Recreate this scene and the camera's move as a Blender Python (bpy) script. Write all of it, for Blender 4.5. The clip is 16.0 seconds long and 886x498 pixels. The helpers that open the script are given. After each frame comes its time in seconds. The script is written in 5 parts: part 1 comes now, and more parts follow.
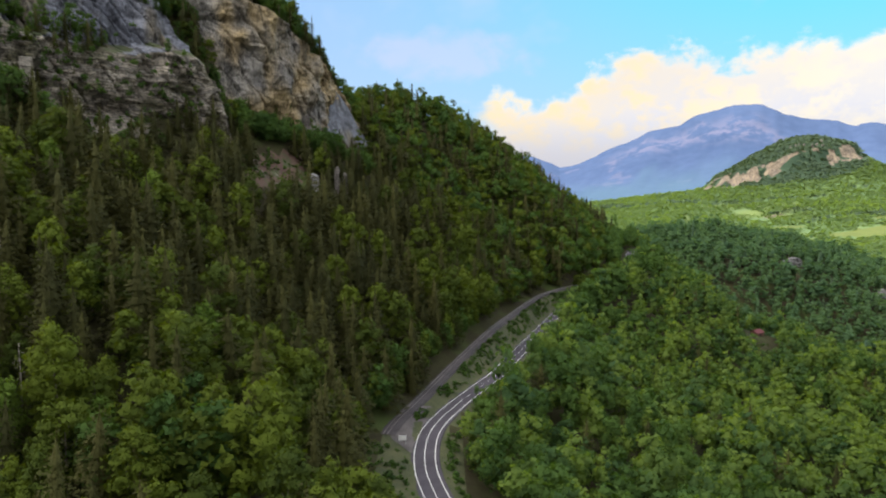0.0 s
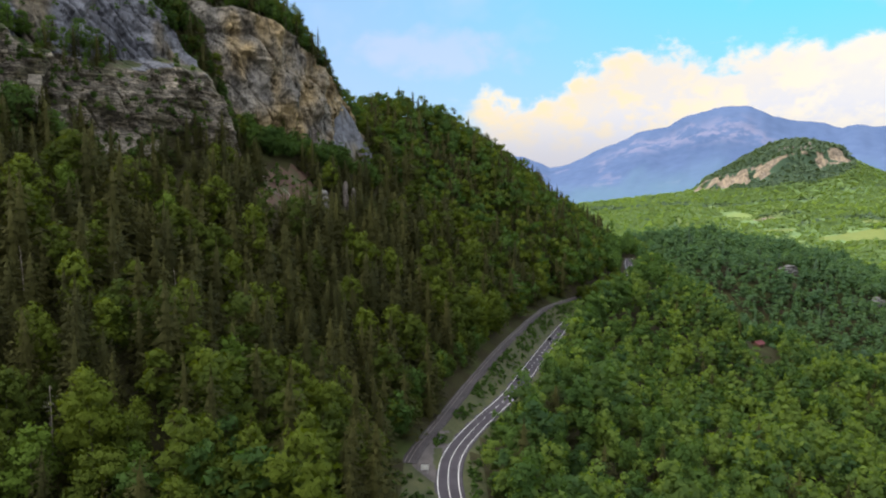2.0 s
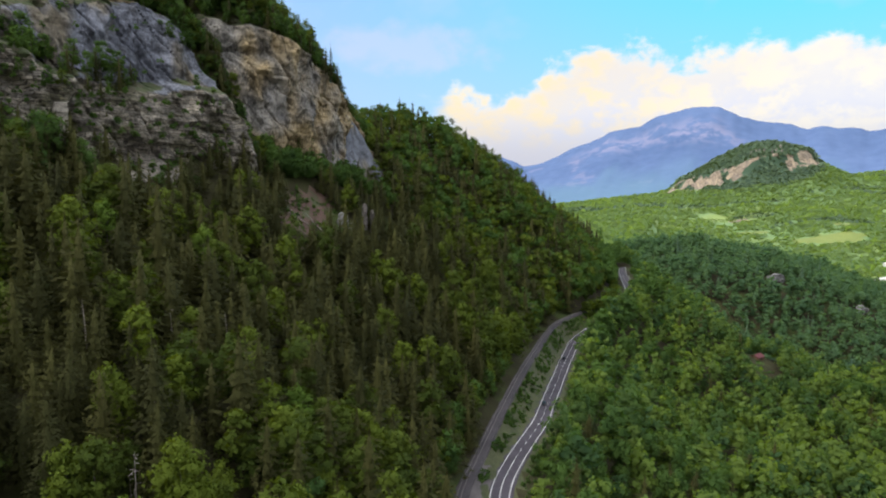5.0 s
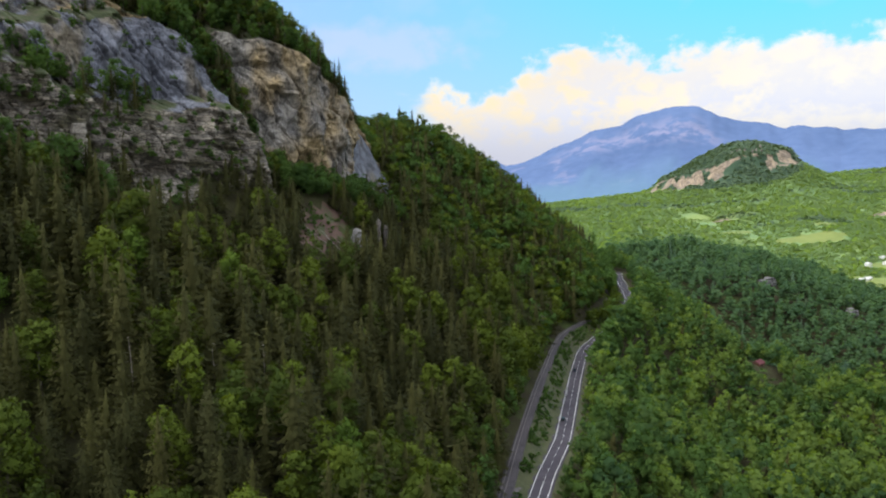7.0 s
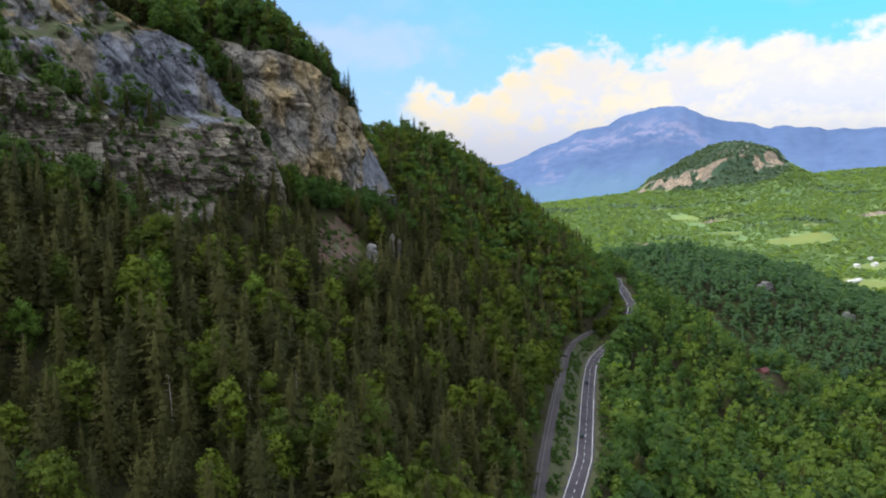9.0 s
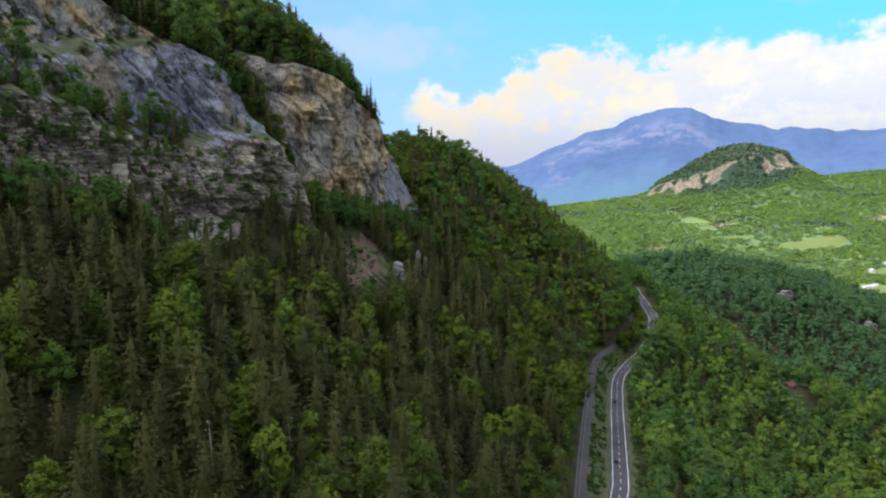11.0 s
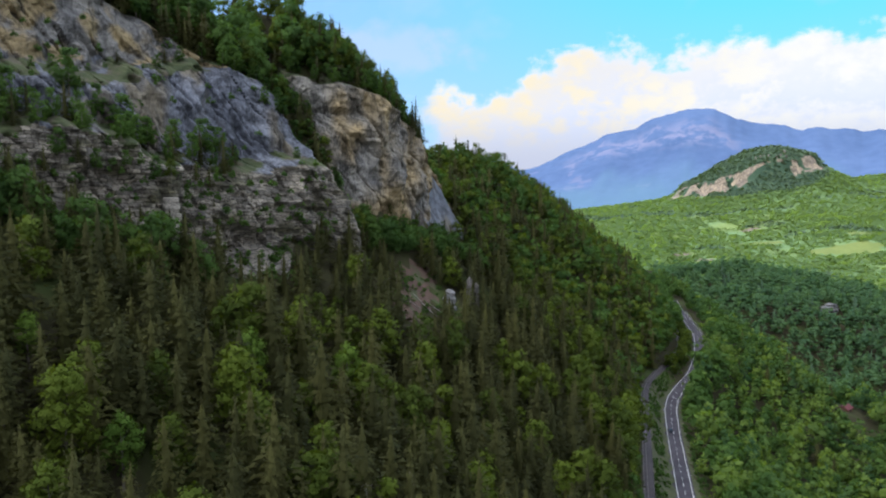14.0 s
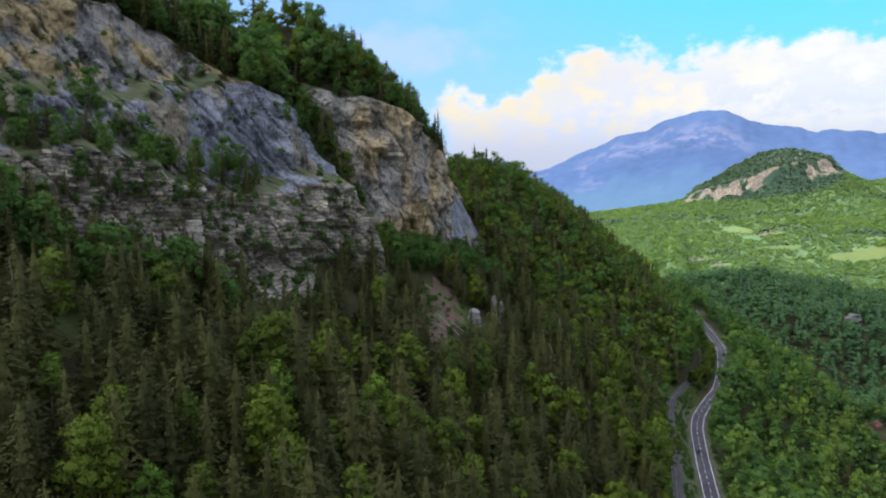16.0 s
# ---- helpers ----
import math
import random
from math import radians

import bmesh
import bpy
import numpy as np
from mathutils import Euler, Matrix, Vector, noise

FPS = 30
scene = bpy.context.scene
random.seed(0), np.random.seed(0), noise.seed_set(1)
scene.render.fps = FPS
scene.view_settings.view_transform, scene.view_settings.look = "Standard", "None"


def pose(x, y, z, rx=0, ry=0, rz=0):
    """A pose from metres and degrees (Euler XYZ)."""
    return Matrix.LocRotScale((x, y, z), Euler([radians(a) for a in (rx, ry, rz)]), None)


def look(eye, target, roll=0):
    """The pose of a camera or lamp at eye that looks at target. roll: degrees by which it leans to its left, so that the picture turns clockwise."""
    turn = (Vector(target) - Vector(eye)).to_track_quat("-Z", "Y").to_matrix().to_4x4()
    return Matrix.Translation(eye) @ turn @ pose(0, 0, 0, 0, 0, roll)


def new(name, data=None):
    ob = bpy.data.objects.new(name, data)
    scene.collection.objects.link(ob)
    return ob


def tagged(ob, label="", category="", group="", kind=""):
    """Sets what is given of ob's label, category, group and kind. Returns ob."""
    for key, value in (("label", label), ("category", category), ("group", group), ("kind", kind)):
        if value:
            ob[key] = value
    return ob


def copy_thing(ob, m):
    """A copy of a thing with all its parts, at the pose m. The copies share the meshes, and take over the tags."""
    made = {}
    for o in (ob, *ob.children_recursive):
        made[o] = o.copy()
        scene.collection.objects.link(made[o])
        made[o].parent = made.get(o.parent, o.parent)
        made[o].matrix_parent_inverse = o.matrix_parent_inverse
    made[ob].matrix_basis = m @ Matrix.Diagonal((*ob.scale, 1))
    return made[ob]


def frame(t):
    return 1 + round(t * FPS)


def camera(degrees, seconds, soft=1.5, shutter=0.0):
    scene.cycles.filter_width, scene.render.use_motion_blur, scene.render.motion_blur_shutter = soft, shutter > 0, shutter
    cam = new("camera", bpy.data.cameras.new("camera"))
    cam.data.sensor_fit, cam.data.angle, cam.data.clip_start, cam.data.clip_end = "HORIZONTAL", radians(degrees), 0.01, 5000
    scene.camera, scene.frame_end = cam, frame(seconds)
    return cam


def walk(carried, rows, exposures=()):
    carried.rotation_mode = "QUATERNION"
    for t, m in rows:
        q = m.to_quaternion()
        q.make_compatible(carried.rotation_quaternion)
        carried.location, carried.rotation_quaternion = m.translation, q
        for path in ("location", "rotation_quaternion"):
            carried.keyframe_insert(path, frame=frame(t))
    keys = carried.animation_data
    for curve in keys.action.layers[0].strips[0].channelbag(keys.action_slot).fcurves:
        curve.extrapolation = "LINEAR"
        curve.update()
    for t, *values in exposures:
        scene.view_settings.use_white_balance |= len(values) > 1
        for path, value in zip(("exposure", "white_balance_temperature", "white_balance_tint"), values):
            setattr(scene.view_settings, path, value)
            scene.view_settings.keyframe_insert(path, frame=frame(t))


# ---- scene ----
cam = camera(67.0, 16.0, soft=2.1)
# seconds, eye in metres (road level is z = 0), turn in degrees
ROWS = [
    (0.0, 0.00, 0.00, 84.98, 84.500, -0.000, 0.000),
    (0.5, -2.25, 0.63, 87.28, 84.475, -0.070, -0.168),
    (1.0, -4.73, 1.15, 89.80, 84.418, -0.150, -0.376),
    (1.5, -7.91, 1.87, 92.14, 84.392, -0.148, -0.666),
    (2.0, -11.29, 2.42, 94.45, 84.356, -0.232, -0.984),
    (2.5, -15.27, 3.14, 96.70, 84.327, -0.325, -1.332),
    (3.0, -19.49, 3.89, 99.17, 84.276, -0.315, -1.642),
    (3.5, -23.78, 4.38, 101.62, 84.214, -0.304, -1.963),
    (4.0, -28.33, 4.81, 103.89, 84.145, -0.411, -2.420),
    (6.5, -52.19, 8.36, 115.09, 83.946, -0.295, -4.924),
    (7.0, -56.37, 9.60, 117.15, 83.914, -0.246, -5.246),
    (7.5, -60.34, 10.82, 119.19, 83.893, -0.224, -5.526),
    (8.0, -64.26, 11.88, 121.10, 83.874, -0.193, -5.837),
    (8.5, -67.88, 13.48, 123.15, 83.836, -0.162, -6.148),
    (9.0, -71.26, 15.68, 125.00, 83.819, -0.161, -6.498),
    (11.5, -84.20, 29.87, 134.18, 83.941, 0.020, -5.852),
    (12.0, -86.85, 32.84, 135.95, 83.967, 0.085, -5.544),
    (12.5, -89.56, 35.71, 137.76, 83.985, 0.119, -5.304),
    (13.0, -92.36, 38.65, 139.48, 84.007, 0.163, -5.105),
    (13.5, -94.96, 41.22, 141.25, 84.024, 0.225, -4.897),
    (14.0, -97.49, 43.79, 143.05, 84.048, 0.278, -4.688),
    (14.5, -99.64, 46.27, 144.91, 84.066, 0.273, -4.478),
    (15.0, -101.40, 48.57, 146.85, 84.070, 0.220, -4.286),
    (15.5, -102.72, 50.84, 148.67, 84.077, 0.177, -4.075),
    (16.0, -103.88, 52.91, 150.46, 84.095, 0.172, -3.865),
]
walk(cam, [(t, pose(x, y, z, rx, ry, rz)) for t, x, y, z, rx, ry, rz in ROWS],
     exposures=[(0.0, 0.0, 6850, 11), (4.0, 0.0, 6650, 11), (9.0, 0.0, 6300, 11), (16.0, 0.0, 5950, 11)])

# ---------------------------------------------------------------- sky and sun
SUN_AZ, SUN_EL = radians(-100.0), radians(50.0)  # azimuth from +y towards +x


def nodes_of(tree):
    """Short hand to add a node, set its inputs and link what is a socket."""
    def add(kind, props=None, **inputs):
        n = tree.nodes.new(kind)
        for k, v in (props or {}).items():
            if k == "operation":
                n.operation = v
            elif k == "blend_type":
                n.blend_type = v
            elif k == "data_type":
                n.data_type = v
            elif k == "sky_type":
                n.sky_type = v
            elif k == "interpolation_type":
                n.interpolation_type = v
            elif k == "feature":
                n.feature = v
            elif k == "attribute_name":
                n.attribute_name = v
        for k, v in inputs.items():
            key = int(k[1:]) if k[0] == "i" and k[1:].isdigit() else k.replace("_", " ")
            sock = n.inputs[key]
            if isinstance(v, bpy.types.NodeSocket):
                tree.links.new(v, sock)
            else:
                sock.default_value = v
        return n
    return add


def make_world():
    w = bpy.data.worlds.new("sky")
    scene.world = w
    w.use_nodes = True
    t = w.node_tree
    t.nodes.clear()
    add = nodes_of(t)

    def m(op, a, b=0.0, c=0.0):
        return add("ShaderNodeMath", {"operation": op}, i0=a, i1=b, i2=c).outputs[0]

    def ramp(x, lo, hi, a=0.0, b=1.0):
        return add("ShaderNodeMapRange", {"interpolation_type": "SMOOTHSTEP"}, Value=x, From_Min=lo, From_Max=hi, To_Min=a, To_Max=b).outputs[0]

    def noise_of(vec, scale, detail, rough=0.55, dist=0.0):
        return add("ShaderNodeTexNoise", Vector=vec, Scale=scale, Detail=detail, Roughness=rough, Distortion=dist).outputs["Fac"]

    def mix(f, a, b):
        n = add("ShaderNodeMix", {"data_type": "RGBA"}, i0=f)
        for k, v in ((6, a), (7, b)):
            if isinstance(v, bpy.types.NodeSocket):
                t.links.new(v, n.inputs[k])
            else:
                n.inputs[k].default_value = (*v, 1)
        return n.outputs[2]

    sky = add("ShaderNodeTexSky", {"sky_type": "NISHITA"})
    sky.sun_disc = False
    sky.sun_elevation, sky.sun_rotation = SUN_EL, SUN_AZ
    sky.air_density, sky.dust_density, sky.ozone_density = 1.0, 1.2, 1.0
    way = add("ShaderNodeTexCoord").outputs["Generated"]
    sep = add("ShaderNodeSeparateXYZ", Vector=way)
    dx, dy, dz = sep.outputs
    az = m("ARCTAN2", dx, dy)          # radians, 0 ahead, positive to the right
    el = m("ARCSINE", dz)
    flat = add("ShaderNodeCombineXYZ", X=az, Y=m("MULTIPLY", el, 1.35), Z=0.0).outputs[0]
    # bank of cumulus: top height over azimuth, broken by billows
    n1 = noise_of(flat, 7.0, 2.0)
    n2 = noise_of(flat, 17.0, 5.0, 0.55, 0.25)
    n3 = noise_of(flat, 46.0, 4.0, 0.6)
    side = m("ADD", az, m("MULTIPLY", m("SUBTRACT", n2, 0.5), 0.12))
    top = m("ADD", ramp(az, 0.12, 0.29, 0.125, 0.185), ramp(az, 0.7, 1.5, 0.0, 0.25))
    top = m("ADD", top, m("MULTIPLY", m("SUBTRACT", n1, 0.5), 0.07))
    top = m("ADD", top, m("MULTIPLY", m("SUBTRACT", n2, 0.5), 0.12))
    top = m("ADD", top, m("MULTIPLY", m("SUBTRACT", n3, 0.5), 0.030))
    over = m("SUBTRACT", top, el)
    cover = m("MULTIPLY", ramp(over, -0.006, 0.022), ramp(side, 0.03, 0.09))
    # light and shade inside the bank: warm low in the west, white above, grey underneath
    lit = ramp(m("ADD", m("MULTIPLY", n2, 0.65), m("MULTIPLY", n3, 0.35)), 0.41, 0.61)
    depth = ramp(over, 0.0, 0.10)
    warm = m("MULTIPLY", ramp(az, 0.14, 0.62, 1.0, 0.38), ramp(over, -0.005, 0.03))
    bright = mix(warm, (1.0, 1.0, 0.98), (1.0, 0.83, 0.54))
    cloud = mix(m("MULTIPLY", m("SUBTRACT", 1.0, lit), m("MULTIPLY_ADD", depth, 0.62, 0.38)), bright, (0.76, 0.78, 0.90))
    cloud = mix(ramp(el, 0.025, 0.110), (0.58, 0.60, 0.72), cloud)
    # thin veil and faint streaks
    veil = m("MULTIPLY", ramp(noise_of(flat, 4.0, 4.0, 0.6), 0.40, 0.72), 0.48)
    haze = ramp(el, 0.0, 0.34, 0.52, 0.0)
    base = mix(m("MAXIMUM", veil, haze), mix(ramp(az, -0.3, 0.6), (0.33, 0.58, 0.98), (0.10, 0.78, 1.0)), (0.58, 0.72, 0.98))
    # a thin lilac streak high over the hill
    streak = m("ADD", m("POWER", m("DIVIDE", m("SUBTRACT", az, 0.0), 0.13), 2.0), m("POWER", m("DIVIDE", m("SUBTRACT", el, 0.185), 0.036), 2.0))
    streak = m("ADD", streak, m("MULTIPLY", m("SUBTRACT", n2, 0.5), 3.2))
    base = mix(ramp(streak, 0.0, 1.3, 0.50, 0.0), base, (0.66, 0.71, 0.97))
    white = mix(m("MULTIPLY", m("SUBTRACT", 1.0, cover), ramp(m("ABSOLUTE", az), 0.85, 1.6)), mix(cover, base, cloud), (0.86, 0.86, 0.84))
    painted = mix(ramp(el, 0.33, 0.75), white, (1.82, 1.91, 2.02))
    bg_clouds = add("ShaderNodeBackground", Color=painted, Strength=SKY_PAINT)
    bg_sky = add("ShaderNodeBackground", Color=sky.outputs[0], Strength=SKY_AIR)
    both = add("ShaderNodeAddShader", i0=bg_clouds.outputs[0], i1=bg_sky.outputs[0])
    out = add("ShaderNodeOutputWorld")
    t.links.new(both.outputs[0], out.inputs[0])


SKY_PAINT, SKY_AIR = 0.98, 0.02
make_world()
sun_data = bpy.data.lights.new("sun", "SUN")
sun_data.energy, sun_data.angle, sun_data.color = 2.5, radians(16.0), (1.0, 0.96, 0.88)
sun = new("sun", sun_data)
sun.matrix_world = look(
    (600 * math.sin(SUN_AZ) * math.cos(SUN_EL), 600 * math.cos(SUN_AZ) * math.cos(SUN_EL), 600 * math.sin(SUN_EL)), (0, 0, 0))
scene.view_settings.exposure = 0.0


# ---------------------------------------------------------------- materials
def material(name, low, high, scale=0.1, fine=2.0, rough=0.85, bump=0.3, spread=0.35, leaf=0.0, third=None, third_scale=0.03, spec=0.3, stretch=(1, 1, 1), per_island=False, cracks=0.0, blocks=None, facets=0.0, third_from=0.50, tone=0.48, gloss=0.16, lace=0.0):
    """Two colours mixed by a coarse and a fine noise in world metres, with a fine relief. leaf: share of light let through."""
    mat = bpy.data.materials.new(name)
    mat.use_nodes = True
    t = mat.node_tree
    t.nodes.clear()
    add = nodes_of(t)
    pos = add("ShaderNodeNewGeometry").outputs["Position"]
    vec = add("ShaderNodeMapping", Vector=pos, Scale=stretch).outputs[0]
    a = add("ShaderNodeTexNoise", Vector=vec, Scale=scale, Detail=3.0, Roughness=0.6).outputs["Fac"]
    b = add("ShaderNodeTexNoise", Vector=vec, Scale=fine, Detail=3.0, Roughness=0.6).outputs["Fac"]
    f = add("ShaderNodeMath", {"operation": "MULTIPLY_ADD"}, i0=a, i1=0.6).outputs[0].node
    t.links.new(add("ShaderNodeMath", {"operation": "MULTIPLY"}, i0=b, i1=0.4).outputs[0], f.inputs[2])
    fac = f.outputs[0]
    if per_island:
        # each tree has its own tone: from its tint where many share a mesh, else from the object
        isl = add("ShaderNodeNewGeometry").outputs["Random Per Island"]
        tint = add("ShaderNodeAttribute", {"attribute_name": "tint"}).outputs["Fac"]
        own = add("ShaderNodeMath", {"operation": "LESS_THAN"}, i0=tint, i1=-0.5).outputs[0]
        each = add("ShaderNodeMix", i0=own, i2=tint, i3=add("ShaderNodeObjectInfo").outputs["Random"]).outputs[0]
        fac = add("ShaderNodeMath", {"operation": "MULTIPLY"}, i0=fac, i1=0.93 - tone).outputs[0]
        fac = add("ShaderNodeMath", {"operation": "MULTIPLY_ADD"}, i0=isl, i1=0.16, i2=fac).outputs[0]
        fac = add("ShaderNodeMath", {"operation": "MULTIPLY_ADD"}, i0=each, i1=tone, i2=fac).outputs[0]
    fac = add("ShaderNodeMapRange", {"interpolation_type": "SMOOTHSTEP"}, Value=fac, From_Min=0.5 - spread / 2, From_Max=0.5 + spread / 2).outputs[0]
    mixer = add("ShaderNodeMix", {"data_type": "RGBA"}, i0=fac)
    mixer.inputs[6].default_value, mixer.inputs[7].default_value = (*low, 1), (*high, 1)
    colour = mixer.outputs[2]
    if third:
        c = add("ShaderNodeTexNoise", Vector=vec, Scale=third_scale, Detail=2.0, Roughness=0.5).outputs["Fac"]
        c = add("ShaderNodeMapRange", {"interpolation_type": "SMOOTHSTEP"}, Value=c, From_Min=third_from, From_Max=third_from + 0.18).outputs[0]
        more = add("ShaderNodeMix", {"data_type": "RGBA"}, i0=c)
        t.links.new(colour, more.inputs[6])
        more.inputs[7].default_value = (*third, 1)
        colour = more.outputs[2]
    relief = b
    if cracks:
        for size, deep in ((cracks, 0.50), (cracks * 3.3, 0.65)):
            n = add("ShaderNodeTexNoise", Vector=vec, Scale=size, Detail=4.0, Roughness=0.65, Distortion=0.6).outputs["Fac"]
            n = add("ShaderNodeMath", {"operation": "SUBTRACT"}, i0=n, i1=0.5).outputs[0]
            n = add("ShaderNodeMath", {"operation": "ABSOLUTE"}, i0=n).outputs[0]
            edge = add("ShaderNodeMapRange", {"interpolation_type": "SMOOTHSTEP"}, Value=n, From_Min=0.0, From_Max=0.035, To_Min=deep, To_Max=1.0).outputs[0]
            dark = add("ShaderNodeMix", {"data_type": "RGBA", "blend_type": "MULTIPLY"}, i0=1.0)
            t.links.new(colour, dark.inputs[6])
            t.links.new(edge, dark.inputs[7])
            colour = dark.outputs[2]
            relief = add("ShaderNodeMath", {"operation": "MULTIPLY_ADD"}, i0=edge, i1=0.5, i2=relief).outputs[0]
        if blocks or facets:
            # joints: squared blocks in beds, or large broken facets
            sep = add("ShaderNodeSeparateXYZ", Vector=pos).outputs
            bend = add("ShaderNodeTexNoise", Vector=pos, Scale=0.12, Detail=3.0, Roughness=0.6).outputs
            along = add("ShaderNodeMath", {"operation": "MULTIPLY_ADD"}, i0=sep[0], i1=0.66, i2=add("ShaderNodeMath", {"operation": "MULTIPLY"}, i0=sep[1], i1=0.75).outputs[0]).outputs[0]
            rise = add("ShaderNodeMath", {"operation": "MULTIPLY_ADD"}, i0=bend["Fac"], i1=5.0, i2=sep[2]).outputs[0]
            if blocks:
                flat = add("ShaderNodeCombineXYZ", X=along, Y=rise, Z=0.0).outputs[0]
                wall = add("ShaderNodeTexBrick", Vector=flat, Scale=1.0, Mortar_Size=0.16, Mortar_Smooth=0.4, Brick_Width=blocks[0], Row_Height=blocks[1])
                wall.inputs["Color1"].default_value, wall.inputs["Color2"].default_value, wall.inputs["Mortar"].default_value = (0.66, 0.66, 0.67, 1), (1.26, 1.22, 1.14, 1), (0.34, 0.32, 0.29, 1)
                tone, low_edge = wall.outputs["Color"], wall.outputs["Fac"]
                relief = add("ShaderNodeMath", {"operation": "MULTIPLY_ADD"}, i0=low_edge, i1=-0.7, i2=relief).outputs[0]
            else:
                flat = add("ShaderNodeCombineXYZ", X=along, Y=add("ShaderNodeMath", {"operation": "MULTIPLY"}, i0=rise, i1=0.6).outputs[0], Z=0.0).outputs[0]
                cell = add("ShaderNodeTexVoronoi", Vector=flat, Scale=facets).outputs
                rim_ = add("ShaderNodeTexVoronoi", {"feature": "DISTANCE_TO_EDGE"}, Vector=flat, Scale=facets).outputs["Distance"]
                shade = add("ShaderNodeSeparateXYZ", Vector=cell["Color"]).outputs[0]
                shade = add("ShaderNodeMapRange", Value=shade, To_Min=0.84, To_Max=1.10).outputs[0]
                line = add("ShaderNodeMapRange", Value=rim_, From_Min=0.0, From_Max=0.06, To_Min=0.60, To_Max=1.0).outputs[0]
                tone = add("ShaderNodeMath", {"operation": "MULTIPLY"}, i0=shade, i1=line).outputs[0]
                relief = add("ShaderNodeMath", {"operation": "MULTIPLY_ADD"}, i0=tone, i1=0.8, i2=relief).outputs[0]
            dark = add("ShaderNodeMix", {"data_type": "RGBA", "blend_type": "MULTIPLY"}, i0=1.0)
            t.links.new(colour, dark.inputs[6])
            t.links.new(tone, dark.inputs[7])
            colour = dark.outputs[2]
        # water streaks down the wall
        down = add("ShaderNodeMapping", Vector=pos, Scale=(1, 1, 0.07)).outputs[0]
        n = add("ShaderNodeTexNoise", Vector=down, Scale=0.22, Detail=4.0, Roughness=0.6).outputs["Fac"]
        edge = add("ShaderNodeMapRange", {"interpolation_type": "SMOOTHSTEP"}, Value=n, From_Min=0.36, From_Max=0.52, To_Min=0.52, To_Max=1.0).outputs[0]
        dark = add("ShaderNodeMix", {"data_type": "RGBA", "blend_type": "MULTIPLY"}, i0=1.0)
        t.links.new(colour, dark.inputs[6])
        t.links.new(edge, dark.inputs[7])
        colour = dark.outputs[2]
    bs = add("ShaderNodeBsdfPrincipled", Base_Color=colour, Roughness=rough, Specular_IOR_Level=gloss if leaf else spec)
    if bump:
        bp = add("ShaderNodeBump", Height=relief, Strength=bump, Distance=0.4)
        t.links.new(bp.outputs[0], bs.inputs["Normal"])
    surface = bs.outputs[0]
    if leaf:
        gold = add("ShaderNodeMix", {"data_type": "RGBA", "blend_type": "MULTIPLY"}, i0=1.0)
        t.links.new(colour, gold.inputs[6])
        gold.inputs[7].default_value = (1.25, 1.2, 0.5, 1)
        tr = add("ShaderNodeBsdfTranslucent", Color=gold.outputs[2])
        surface = add("ShaderNodeMixShader", i0=leaf, i1=surface, i2=tr.outputs[0]).outputs[0]
        if lace:
            # sprays broken into leaves with small gaps
            n = add("ShaderNodeTexNoise", Vector=pos, Scale=lace, Detail=1.0, Roughness=0.5).outputs["Fac"]
            n = add("ShaderNodeMath", {"operation": "GREATER_THAN"}, i0=n, i1=0.42).outputs[0]
            surface = add("ShaderNodeMixShader", i0=n, i1=add("ShaderNodeBsdfTransparent").outputs[0], i2=surface).outputs[0]
    out = add("ShaderNodeOutputMaterial")
    t.links.new(surface, out.inputs[0])
    return mat


M_FLOOR = material("forest_floor", (0.026, 0.021, 0.014), (0.040, 0.042, 0.018), 0.06, 0.8, third=(0.045, 0.060, 0.020), spec=0.05)
M_SOIL = material("bare_soil", (0.054, 0.032, 0.024), (0.098, 0.060, 0.046), 0.15, 1.4, third=(0.05, 0.062, 0.025), third_scale=0.12)
M_GRASS = material("ledge_grass", (0.025, 0.037, 0.013), (0.060, 0.071, 0.027), 0.12, 0.8, third=(0.075, 0.066, 0.045), third_scale=0.15)
M_ASPHALT = material("asphalt", (0.038, 0.034, 0.042), (0.062, 0.056, 0.068), 0.12, 3.0, rough=0.9, spec=0.15, bump=0.1)
M_PAINT = material("road_paint", (0.60, 0.60, 0.60), (0.78, 0.78, 0.76), 0.5, 5.0, rough=0.6, bump=0.0)
M_GRAVEL = material("gravel", (0.064, 0.056, 0.057), (0.110, 0.098, 0.097), 0.2, 3.0, spec=0.15)
M_BALLAST = material("ballast", (0.037, 0.031, 0.035), (0.068, 0.058, 0.063), 0.15, 2.5, bump=0.6)
M_STEEL = material("rail_steel", (0.10, 0.082, 0.078), (0.17, 0.15, 0.145), 0.3, 4.0, rough=0.5, bump=0.0)
M_VERGE = material("verge_grass", (0.028, 0.036, 0.013), (0.064, 0.066, 0.027), 0.15, 1.5)
M_ROCK = material("limestone", (0.088, 0.096, 0.124), (0.182, 0.192, 0.228), 0.07, 1.6, bump=0.8, spread=0.34, third=(0.165, 0.142, 0.105), third_scale=0.05, third_from=0.46, stretch=(1, 1, 0.40), cracks=0.09, facets=0.11)
M_BANDED = material("banded_limestone", (0.167, 0.152, 0.133), (0.333, 0.307, 0.266), 0.10, 0.9, bump=0.7, spread=0.40, third=(0.10, 0.095, 0.06), third_scale=0.09, stretch=(0.8, 0.8, 1.6), cracks=0.22, blocks=(3.3, 1.45))
M_WARMROCK = material("stained_limestone", (0.129, 0.129, 0.136), (0.301, 0.280, 0.245), 0.08, 1.6, bump=0.8, spread=0.34, third=(0.31, 0.238, 0.132), third_scale=0.034, third_from=0.42, stretch=(1, 1, 0.55), cracks=0.10, facets=0.20)
